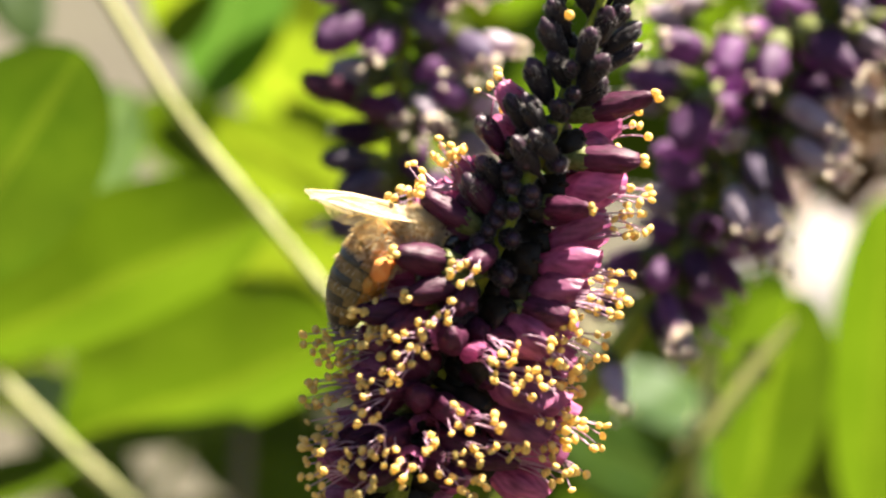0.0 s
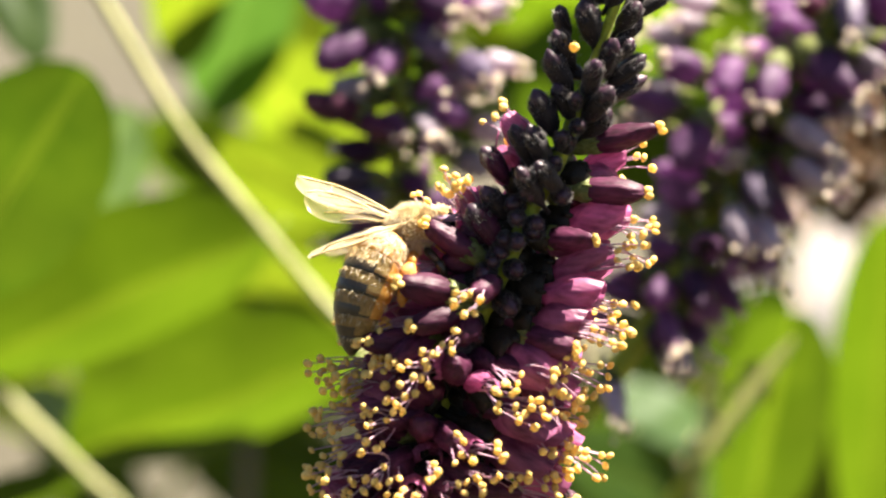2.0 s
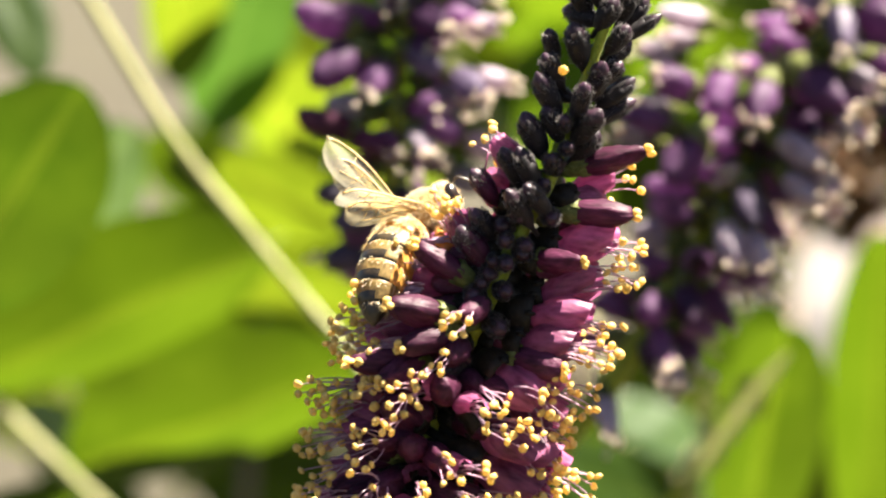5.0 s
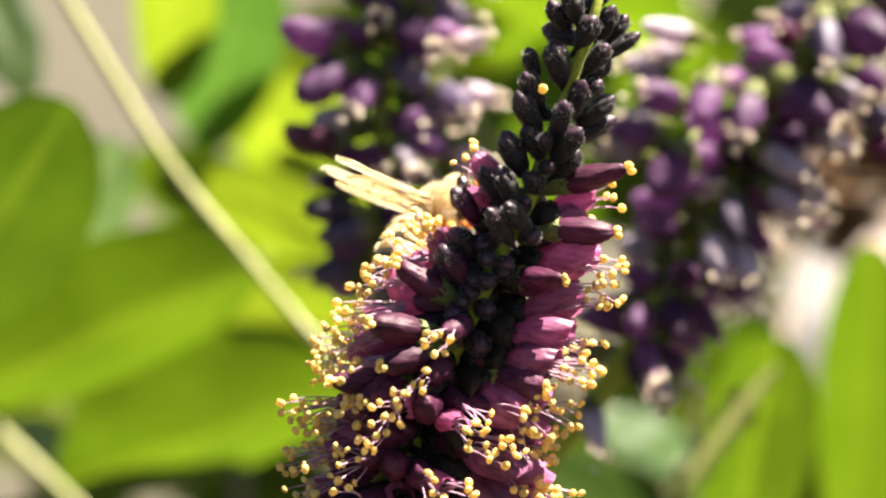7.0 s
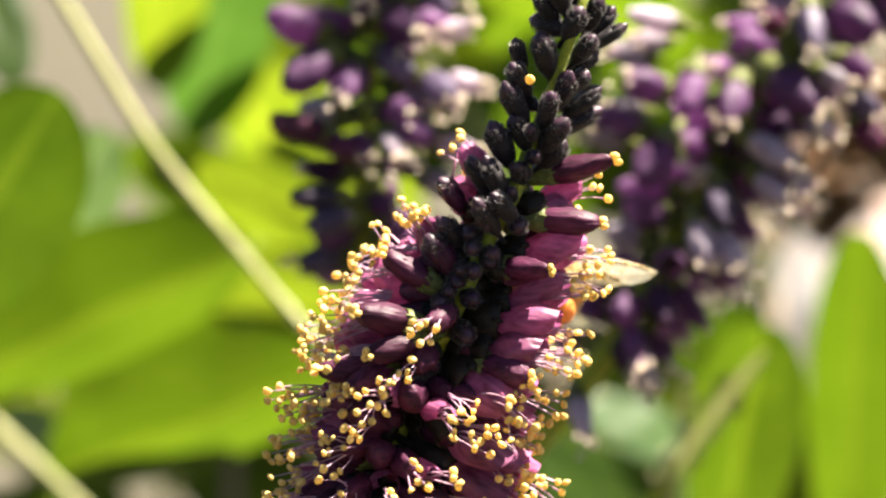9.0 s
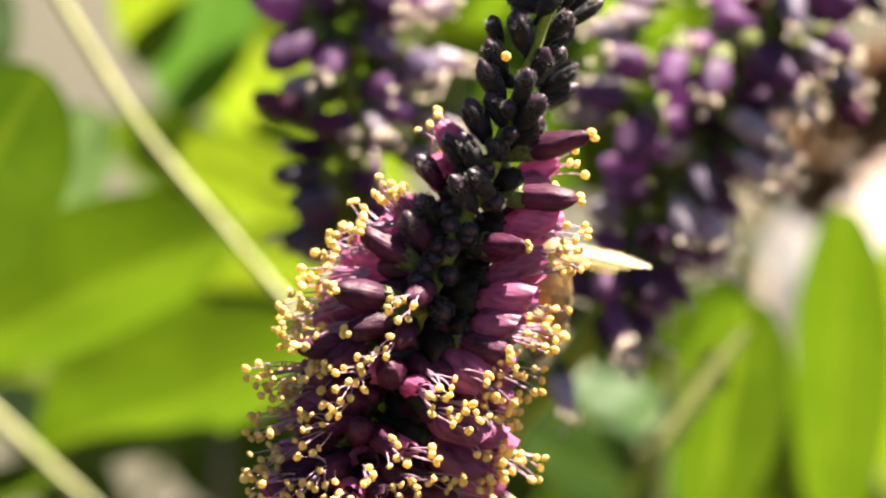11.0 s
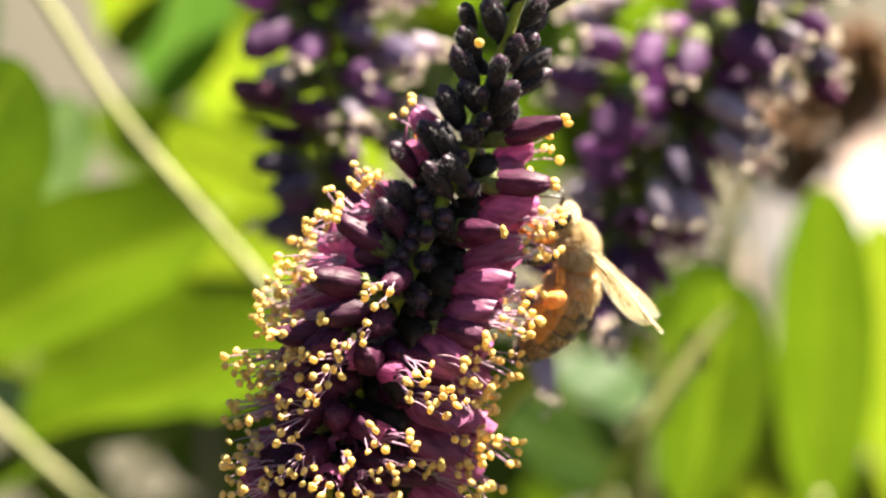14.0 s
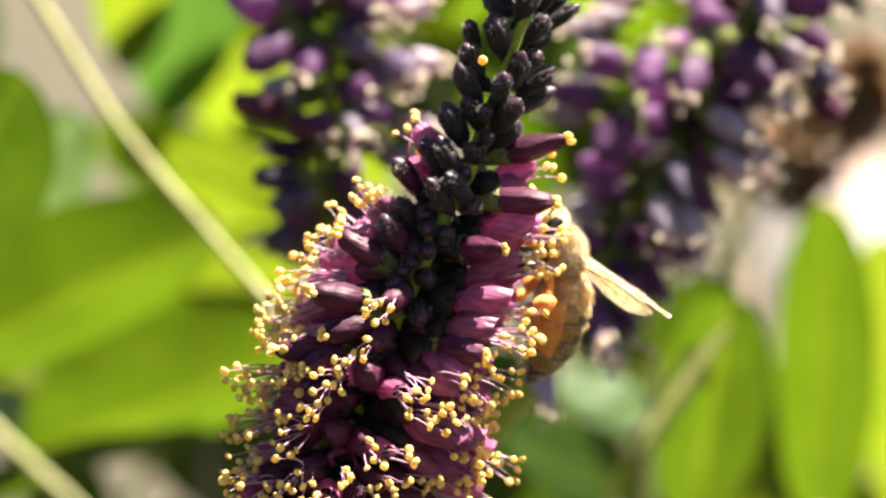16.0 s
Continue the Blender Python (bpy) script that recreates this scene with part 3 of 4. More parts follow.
# florets facing the camera: most petals darkened for shade, stamens spread in loose tufts
def add_tuft(centre, spread, count, v, deep=False):
    """centre: where the anthers gather (right, up); deep: the petal stays hidden, and the stamens are too many to tell apart."""
    rnd = random.Random(300 + v)
    at = min((p for p in smooth_line(AXIS, 6)), key=lambda p: abs(p.z - local((0, centre[1] + 1.6, 0)).z))
    dx = centre[0] - (at.x + ROOT_AT[0])
    goal = local((centre[0], centre[1], -max(1.5, math.sqrt(max(0.0, 8.2 ** 2 - dx * dx)) - 1.0)))
    base = at + (goal - at).normalized() * 0.8
    tip = base.lerp(goal, 0.74)
    if deep:
        tip = base.lerp(goal, 0.45)
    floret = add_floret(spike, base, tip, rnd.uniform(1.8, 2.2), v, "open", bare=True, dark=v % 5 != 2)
    back = floret.matrix_basis.inverted()
    spots = []
    while len(spots) < count:
        r, a = spread * math.sqrt(rnd.random()), rnd.uniform(0, 2 * math.pi)
        p = goal + Vector((r * math.cos(a), rnd.uniform(-1.0, 0.8), r * math.sin(a)))
        if all((p - q).length > 0.55 for q in spots) or rnd.random() < 0.05:
            spots.append(p)
    lines = []
    for n, p in enumerate(spots):
        start = base.lerp(goal, 0.55) + Vector((rnd.uniform(-0.3, 0.3), 0, rnd.uniform(-0.3, 0.3)))
        mid = start.lerp(p, 0.55) + Vector((rnd.uniform(-0.2, 0.2), rnd.uniform(-0.2, 0.2), rnd.uniform(0, 0.3)))
        lines.append((start, mid, p))
        if not deep:
            made_stamens[spike.name] += 1
            place("stamen", stamen_mesh("stamen", lines[-1:], 40 * v + n), floret).matrix_parent_inverse = back
    if deep:
        tagged(place("stamen_cluster", stamen_mesh("stamen_cluster", lines, v), floret), kind="stuff").matrix_parent_inverse = back


for v, (x, z, spread, count) in enumerate((
        (-1.2, -5.6, 1.2, 8), (-2.2, -8.7, 1.0, 4), (-5.1, -11.1, 1.3, 9), (-7.8, -11.2, 1.2, 7), (-7.9, -14.6, 1.8, 8), (-7.6, -17.6, 1.9, 11),
        (-8.6, -20.4, 1.1, 7), (1.0, -12.2, 1.1, 6), (2.6, -13.8, 1.0, 5), (4.3, -11.1, 1.0, 5), (-1.6, -15.8, 1.2, 6), (-2.1, -19.1, 1.2, 6),
        (0.4, -16.5, 1.0, 4), (0.2, -18.4, 1.0, 5), (-0.3, -20.6, 1.4, 6), (2.2, -18.2, 1.1, 6), (-10.5, -11.0, 1.4, 9), (-11.4, -14.0, 1.1, 7),
        (-11.9, -18.0, 1.1, 7), (3.9, -16.4, 1.2, 6), (-10.2, -18.5, 1.4, 6), (4.7, -19.7, 1.4, 6), (-5.0, -19.7, 1.4, 7))):
    add_tuft((x, z), spread, count, v)


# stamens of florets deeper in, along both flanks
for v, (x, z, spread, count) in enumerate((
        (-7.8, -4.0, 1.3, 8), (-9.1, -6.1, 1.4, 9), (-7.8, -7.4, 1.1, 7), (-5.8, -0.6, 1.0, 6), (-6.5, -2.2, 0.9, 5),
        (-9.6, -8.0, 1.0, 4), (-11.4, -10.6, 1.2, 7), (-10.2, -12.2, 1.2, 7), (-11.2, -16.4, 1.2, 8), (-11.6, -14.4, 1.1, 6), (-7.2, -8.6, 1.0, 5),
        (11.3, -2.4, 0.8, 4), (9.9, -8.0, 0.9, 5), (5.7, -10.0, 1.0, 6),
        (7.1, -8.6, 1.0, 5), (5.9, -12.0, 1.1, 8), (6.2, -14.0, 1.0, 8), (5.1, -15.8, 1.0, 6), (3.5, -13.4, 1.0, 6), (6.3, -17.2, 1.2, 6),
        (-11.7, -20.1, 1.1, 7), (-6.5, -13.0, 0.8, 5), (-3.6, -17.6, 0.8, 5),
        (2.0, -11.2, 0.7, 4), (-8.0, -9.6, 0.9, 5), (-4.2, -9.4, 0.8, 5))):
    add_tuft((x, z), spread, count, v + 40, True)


def fill_spike(spike, axis, s0, s1, count, keep, open_to, lilac=False, seed=0, length=(4.6, 5.6), drop=0.0, lead=0.0, single=False, withered=False, girth=1.0, tassel=0.15, front=False):
    """Florets round the stem by the golden angle; buds above the share open_to."""
    rnd = random.Random(seed)
    line = smooth_line(axis, 6)
    for k in range(count):
        s = s0 + (s1 - s0) * (k + rnd.uniform(-0.4, 0.4)) / count
        p, d = along(line, max(0, min(1, s)))
        a = k * 2.39996 + rnd.uniform(-0.25, 0.25)
        side = Vector((0, 1, 0)).cross(d).normalized()
        out = (math.cos(a) * side + math.sin(a) * d.cross(side)).normalized()
        if not keep(out, s):
            continue
        way = (out + d * (rnd.uniform(-0.1, 0.25) + lead) - Vector((0, 0, drop))).normalized()
        made = None
        if s > open_to:
            add_bud(spike, p + way * 0.6, p + way * rnd.uniform(3.0, 3.8), rnd.uniform(1.4, 1.7), k)
        elif s > open_to - 0.03 or rnd.random() < (0.25 if lilac else 0.1):
            made = add_floret(spike, p + way * 0.8, p + way * rnd.uniform(*length), rnd.uniform(1.7, 2.1) * girth, k, "shut", lilac=lilac)
        else:
            # florets turned to the camera get the darker petal as painted shade
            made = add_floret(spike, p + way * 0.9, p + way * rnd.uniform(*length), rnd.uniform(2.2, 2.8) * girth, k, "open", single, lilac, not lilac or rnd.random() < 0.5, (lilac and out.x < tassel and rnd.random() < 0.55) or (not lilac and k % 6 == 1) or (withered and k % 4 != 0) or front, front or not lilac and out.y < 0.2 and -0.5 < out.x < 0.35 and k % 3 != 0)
        if withered and made:
            for ob in made.children:
                if ob.name.startswith("petal"):
                    ob.data = DRY[k % 2]


# behind the stem, and all round below
fill_spike(spike, AXIS, 0.40, 0.58, 34, lambda o, s: o.y > 0.25, 0.68, seed=3)
fill_spike(spike, AXIS, 0.68, 0.98, 20, lambda o, s: o.y > 0.45, 0.68, seed=5)
fill_spike(spike, AXIS, 0.10, 0.345, 64, lambda o, s: o.y > -0.25, 0.9, seed=9, length=(5.2, 6.6))
# lower front: shade is put into the petals by their darker colour
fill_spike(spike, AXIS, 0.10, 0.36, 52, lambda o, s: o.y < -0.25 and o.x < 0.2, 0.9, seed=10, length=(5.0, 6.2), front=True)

# ---- two more spikes, out of focus behind it ----
second = new("flower_spike")
second.matrix_basis = plan_pose(-2.6, -40.1, 48)
tagged(second, "loose purple flower spike with blond anthers on one side", "flower", "flower spikes of the shrub")
AXIS_2 = [Vector((x, a, z)) for x, a, z in ((0, 0, 0), (-1, 0, 18), (-3, 1, 33), (-4, 1, 46), (-2, 0, 62), (1, 0, 74))]
spike_stem(second, AXIS_2, 1.0)
fill_spike(second, AXIS_2, 0.47, 0.98, 46, lambda o, s: True, 1.1, True, 11, (4.6, 6.6), 0.2, girth=1.15, single=True)
third = new("flower_spike")
third.matrix_basis = plan_pose(3.9, -35.4, 48)
tagged(third, "leaning purple flower spike with drooping florets and blond anthers", "flower", "flower spikes of the shrub")
AXIS_3 = [Vector((x, a, z)) for x, a, z in ((-6, -6, 0), (-1, -4, 13), (9, -1, 26), (18, 2, 41), (26, 6, 53), (37.5, 10, 68))]
spike_stem(third, AXIS_3, 1.1)
fill_spike(third, AXIS_3, 0.42, 0.99, 86, lambda o, s: True, 1.1, True, 12, (5.2, 7.2), 0.5, girth=1.0, tassel=0.3, single=True)
# the large bells that stand out on these two: base, tip (right, away, up), width, petal, whether stamens show
def add_bells(thing, bells, first):
    for v, (b, t, w, skins, shown) in enumerate(bells, first):
        add_floret(thing, b, t, w, v, "open", True, True, True, not shown, skin=skins[v % 2])


add_bells(second, (
    ((-6.6, -2, 57.7), (-11.4, -6, 59.0), 3.3, BELLS, 0), ((-5.8, -2, 56.5), (-10.1, -6, 53.4), 3.3, BELLS, 0),
    ((-4.0, -2, 55.5), (-5.9, -6, 52.4), 2.7, BELLS, 1), ((-2.8, -2, 59.7), (0.7, -6, 57.5), 3.1, BELLS, 1),
    ((-3.2, -2, 56.5), (0.2, -6, 54.3), 2.4, BELLS_BLUE, 0), ((-5.8, -2, 49.0), (-11.2, -6, 50.6), 2.6, SHUT, 0),
    ((-8.0, -2, 49.5), (-3.7, -6, 47.7), 2.2, SHUT, 1), ((-1.8, -2, 50.4), (1.7, -6, 49.2), 2.4, BELLS, 0),
    ((-2.3, -2, 50.0), (-0.7, -6, 47.3), 2.1, BELLS_WHITE, 1), ((-4.9, -2, 44.2), (-9.6, -6, 44.3), 2.1, BELLS_BLUE, 0),
    ((-4.5, -2, 43.0), (-8.2, -6, 41.9), 2.4, BELLS_BLUE, 0), ((0.5, -2, 54.6), (3.5, -6, 52.4), 2.4, BELLS_BLUE, 1)), 0)
add_bells(second, (
    ((1.9, 0, 54.1), (5.8, -2, 53.5), 2.3, BELLS_WHITE, 1), ((1.2, 0, 49.0), (5.3, -2, 47.9), 2.3, BELLS_WHITE, 1),
    ((1.5, 0, 57.9), (4.8, -2, 58.3), 2.2, BELLS_WHITE, 1), ((0.3, 0, 46.2), (3.6, -2, 45.0), 2.1, BELLS_WHITE, 1),
    ((-1.3, 0, 52.8), (1.7, -2, 52.1), 2.0, BELLS_WHITE, 1)), 12)
add_bells(third, (
    ((22.4, -2, 50.8), (26.4, -6, 46.7), 3.6, BELLS, 1), ((20.0, -2, 45.3), (24.6, -6, 42.1), 2.2, BELLS_WHITE, 1),
    ((21.2, -2, 42.0), (24.1, -6, 39.3), 2.1, BELLS_WHITE, 1), ((14.7, -2, 48.2), (11.0, -6, 49.3), 3.0, BELLS, 1),
    ((16.9, -2, 50.5), (15.8, -6, 46.7), 2.7, BELLS, 0), ((15.0, -2, 44.8), (12.3, -6, 40.9), 3.3, BELLS, 0),
    ((13.3, -2, 45.1), (8.1, -6, 46.5), 2.2, BELLS, 0), ((20.6, -2, 49.9), (19.2, -6, 45.6), 2.7, BELLS, 1),
    ((27.7, -2, 56.1), (31.0, -6, 52.8), 3.9, BELLS, 0), ((26.1, -2, 56.1), (26.3, -6, 51.7), 2.5, BELLS_BLUE, 1),
    ((16.0, -2, 53.8), (11.4, -6, 54.5), 2.2, BELLS_WHITE, 0), ((16.7, -2, 38.5), (17.6, -6, 34.3), 2.4, BELLS_WHITE, 1)), 0)
add_bells(third, (
    ((13.4, -2, 33.4), (14.3, -6, 29.3), 2.2, BELLS, 0), ((18.1, -2, 37.5), (20.3, -6, 33.8), 2.4, BELLS_WHITE, 1),
    ((18.1, -2, 41.7), (19.2, -6, 37.2), 2.4, BELLS_BLUE, 0), ((11.1, -2, 30.1), (12.1, -6, 26.0), 1.9, BELLS, 1),
    ((6.9, -2, 24.1), (7.7, -6, 20.2), 2.1, BELLS_WHITE, 1), ((11.9, -2, 28.1), (13.0, -6, 24.2), 1.9, BELLS_WHITE, 1),
    ((26.7, 0, 50.4), (29.5, -2, 48.7), 2.3, BELLS_WHITE, 1), ((28.3, 0, 51.5), (31.4, -2, 49.6), 2.3, BELLS, 1),
    ((25.5, 0, 47.1), (28.2, -2, 44.7), 2.3, BELLS_WHITE, 1), ((29.0, 0, 48.3), (31.9, -2, 46.6), 2.4, BELLS_BLUE, 1),
    ((30.0, 0, 46.4), (32.1, -2, 43.7), 2.6, SHUT, 0), ((24.6, 0, 43.1), (25.8, -2, 39.6), 2.2, BELLS_WHITE, 1)), 12)
add_bells(third, (
    ((23.9, 0, 53.2), (22.4, -2, 54.9), 2.4, SHUT, 1), ((13.6, 0, 51.1), (10.1, -2, 51.8), 2.4, BELLS_WHITE, 1),
    ((12.9, 0, 46.9), (9.6, -2, 47.3), 2.3, BELLS_WHITE, 1), ((12.0, 0, 44.1), (8.2, -2, 44.8), 2.2, BELLS_WHITE, 1),
    ((15.0, 0, 52.7), (11.9, -2, 52.5), 2.1, BELLS_WHITE, 1)), 24)
fourth = new("flower_spike")
fourth.matrix_basis = plan_pose(27.5, -27.7, 150)
tagged(fourth, "withered tan and rust flower spike over the paving", "flower", "flower spikes of the shrub")
AXIS_4 = [Vector((x, 0, z)) for x, z in ((0.0, 0.0), (3.0, 15.7), (6.6, 25.3), (11.5, 32.0), (16.9, 38.0), (24.1, 45.2))]
spike_stem(fourth, AXIS_4, 0.8)
fill_spike(fourth, AXIS_4, 0.57, 0.99, 84, lambda o, s: True, 1.1, True, 21, (4.2, 6.0), 0.3, withered=True, girth=1.2, single=True)

# ---- a young spike, still in pale bud, low among the leaves ----
fifth = new("flower_spike")
fifth.matrix_basis = FRAME
tagged(fifth, "young flower spike with small pale green buds", "flower", "flower spikes of the shrub")
AXIS_5 = [Vector((x, a, z)) for x, z, a in ((15.6, -29.9, 92), (18.2, -25.4, 92), (20.8, -21.5, 92), (23.7, -17.6, 92), (26.3, -13.9, 92), (27.6, -12.1, 92))]
spike_stem(fifth, AXIS_5, 0.5)
BUD_YOUNG = bud_mesh(5)
BUD_YOUNG.materials[0] = BUD_YOUNG.materials[2] = BUD_PALE
for n in range(22):
    p, d = along(smooth_line(AXIS_5, 6), 0.35 + 0.63 * n / 22)
    a = 2.4 * n
    way = (d * 0.7 + Vector((math.cos(a), math.sin(a) * 0.8, 0.3 * math.sin(2 * a)))).normalized()
    add_bud(fifth, p + way * 0.2, p + way * 2.1, 1.25, n).data = BUD_YOUNG

# ---- leaves ----
def leaf_height(t, y, w, length, fold, curl, width, v):
    wave = 0.035 * width * noise.noise(Vector((t * 3, y / width * 3, v * 4.0)))
    return abs(y) * math.sin(math.radians(fold)) - curl * length * (t - 0.3) ** 2 + wave - 0.10 * (abs(y) / max(w, 0.01)) ** 3 * w


def leaflet_bm(length, width, fold=20, curl=0.12, blunt=0.5, v=0):
    """Thin blade along x, upper face to z; fold: degrees by which each half is raised."""
    bm = bmesh.new()
    uv = bm.loops.layers.uv.new("UVMap")
    nu, nv = 26, 6
    grid = []
    for j in range(nu + 1):
        t = 0.5 - 0.5 * math.cos(math.pi * j / nu)
        q = 2 * t ** (0.85 + 0.3 * blunt) - 1
        w = 0.5 * width * max(0.0, 1 - abs(q) ** 2.1) ** 0.56 + 0.01
        row = []
        for i in range(-nv, nv + 1):
            y = i / nv * w
            row.append((bm.verts.new((t * length, y * math.cos(math.radians(fold)), leaf_height(t, y, w, length, fold, curl, width, v))), (t, i / nv)))
        grid.append(row)
    for a, b in zip(grid, grid[1:]):
        for i in range(2 * nv):
            four = (a[i], a[i + 1], b[i + 1], b[i])
            f = bm.faces.new([p for p, _ in four])
            for loop, (_, at) in zip(f.loops, four):
                loop[uv].uv = at
    return bm


def add_leaflet(leaf, base, tip, width, face=(0, 0.5, -0.8), fold=18, curl=0.1, blunt=0.5, mat=None, v=0):
    """From its base to its tip (plan), its upper side turned to face (right, up, away)."""
    b, t = Vector((base[0], base[2], base[1])), Vector((tip[0], tip[2], tip[1]))
    x = (t - b).normalized()
    f = Vector((face[0], face[2], face[1]))
    z = (f - x * f.dot(x)).normalized()
    y = z.cross(x)
    m = Matrix((x, y, z)).transposed().to_4x4()
    m.translation = b * MM
    length = (t - b).length
    blade = part("leaflet", leaflet_bm(length, width, fold, curl, blunt, v), mat or LEAF, leaf, m=m)
    bm = bmesh.new()
    share = [-0.04 + 0.98 * k / 12 for k in range(13)]
    tube(bm, [(q * length, 0, leaf_height(q, 0, width / 2, length, fold, curl, width, v) - 0.08) for q in share], [0.16 - 0.01 * k for k in range(13)], 6)
    part("midrib", bm, MIDRIB, blade)
    return blade


LEAF_ENDS = []


def compound_leaf(label, stalk, radius, leaflets):
    leaf = new("compound_leaf")
    leaf.matrix_basis = FRAME
    tagged(leaf, label, "leaf", "leaves of the shrub")
    bm = bmesh.new()
    line = smooth_line([(p[0], p[2], p[1]) for p in stalk], 8)
    tube(bm, line, [radius * (1.15 - 0.3 * i / len(line)) for i in range(len(line))], 8)
    part("leaf_stalk", bm, RACHIS, leaf)
    LEAF_ENDS.append((leaf, min((line[0], line[-1]), key=lambda p: p.z)))
    for v, spec in enumerate(leaflets):
        add_leaflet(leaf, v=v, **spec)
    return leaf


compound_leaf("pinnate leaf with broad sunlit green leaflets on a pale stalk",
              ((-38.2, 28.4, 84), (-35.4, 23.7, 84), (-31.3, 17.0, 84), (-27.5, 10.9, 84), (-24.0, 6.2, 84), (-20.1, 1.6, 84), (-17.1, -2.0, 84), (-13.6, -6.1, 84), (-9.4, -11.2, 82), (-4.8, -23.3, 78)), 0.5, (
    dict(base=(-18.1, 0.1, 93), tip=(-46.7, -13.7, 96), width=18.2, face=(-0.4, -0.85, -0.62), fold=-15, curl=0.05),
    dict(base=(-10.1, -11.7, 108), tip=(-38.3, -22.6, 112), width=18.1, face=(-0.4, -0.85, -0.62), fold=-13, curl=0.05),
    dict(base=(-19.7, 31.6, 116), tip=(-26.1, 11.0, 130), width=11.1, face=(-0.32, -0.68, -0.65), fold=-5, curl=0.05, mat=LEAF_OLD),
    dict(base=(-5.5, -1.7, 138), tip=(-23.5, 17.8, 126), width=23.2, face=(-0.42, -0.9, -0.5), fold=-8, curl=0.08, mat=LEAF_YOUNG),
    dict(base=(-3.9, 5.8, 152), tip=(-24.6, 0.1, 146), width=19.9, face=(-0.42, -0.9, -0.5), fold=6, curl=-0.06, mat=LEAF_YOUNG),
    dict(base=(-8.2, -8.5, 126), tip=(-23.9, -2.8, 120), width=11.9, face=(-0.2, -0.5, -0.85), fold=5, curl=0.05, mat=LEAF_YOUNG),
    dict(base=(-10.9, 1.2, 118), tip=(-24.3, 8.1, 113), width=9.7, face=(-0.2, -0.5, -0.85), fold=5, curl=0.05, mat=LEAF_YOUNG)))
compound_leaf("pinnate leaf with a pale stalk and rounded green leaflets",
              ((-46.5, -14.1, 106), (-42.7, -17.6, 106), (-39.4, -20.7, 106), (-35.6, -24.3, 106), (-30.7, -28.5, 106)), 0.7, (
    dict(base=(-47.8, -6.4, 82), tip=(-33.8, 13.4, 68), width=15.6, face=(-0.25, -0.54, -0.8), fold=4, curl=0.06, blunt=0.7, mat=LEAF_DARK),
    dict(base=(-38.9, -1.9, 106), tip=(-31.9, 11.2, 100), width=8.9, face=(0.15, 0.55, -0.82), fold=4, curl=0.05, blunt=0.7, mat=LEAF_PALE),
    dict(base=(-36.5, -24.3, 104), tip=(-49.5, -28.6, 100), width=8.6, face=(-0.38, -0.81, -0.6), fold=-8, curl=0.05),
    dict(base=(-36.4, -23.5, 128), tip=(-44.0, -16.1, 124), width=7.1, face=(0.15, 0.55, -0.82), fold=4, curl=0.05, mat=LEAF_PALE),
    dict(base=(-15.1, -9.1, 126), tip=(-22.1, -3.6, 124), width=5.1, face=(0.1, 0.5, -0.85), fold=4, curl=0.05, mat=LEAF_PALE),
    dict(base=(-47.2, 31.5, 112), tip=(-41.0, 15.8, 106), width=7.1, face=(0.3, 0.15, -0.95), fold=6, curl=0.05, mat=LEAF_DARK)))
compound_leaf("upright green leaflets, folded along the midrib",
              ((39.0, -35.3, 112), (39.2, -31.7, 108), (38.9, -29.2, 104), (38.9, -28.0, 102)), 0.6, (
    dict(base=(41.1, -32.8, 130), tip=(40.1, 1.4, 106), width=10.6, face=(-0.34, -0.72, -0.75), fold=-12, curl=0.03),
    dict(base=(26.2, -31.0, 106), tip=(29.0, -7.4, 84), width=12.4, face=(-0.3, -0.75, -0.7), fold=-32, curl=0.03, mat=LEAF),
    dict(base=(20.6, -21.3, 84), tip=(29.0, -9.1, 80), width=2.0, face=(0.1, 0.75, -0.65), fold=22, curl=0.03, mat=LEAF_CREAM),
    dict(base=(52.2, -34.5, 152), tip=(47.4, -2.2, 128), width=9.4, face=(-0.42, -0.9, -0.5), fold=-10, curl=0.04, mat=LEAF_YOUNG)))
# the darkest blades here have their shade put into the colour
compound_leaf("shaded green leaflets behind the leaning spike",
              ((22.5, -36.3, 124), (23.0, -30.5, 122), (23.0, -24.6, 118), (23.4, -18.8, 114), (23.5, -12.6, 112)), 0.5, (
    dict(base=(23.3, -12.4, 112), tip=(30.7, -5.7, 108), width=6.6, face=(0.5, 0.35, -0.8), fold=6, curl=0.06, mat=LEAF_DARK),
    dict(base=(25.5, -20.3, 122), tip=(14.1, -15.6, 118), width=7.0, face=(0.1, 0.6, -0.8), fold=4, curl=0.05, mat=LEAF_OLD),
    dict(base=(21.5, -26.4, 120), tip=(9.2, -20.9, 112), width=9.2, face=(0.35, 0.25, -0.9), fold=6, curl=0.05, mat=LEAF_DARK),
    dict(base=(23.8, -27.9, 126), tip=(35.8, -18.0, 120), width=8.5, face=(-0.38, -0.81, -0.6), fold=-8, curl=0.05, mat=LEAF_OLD)))
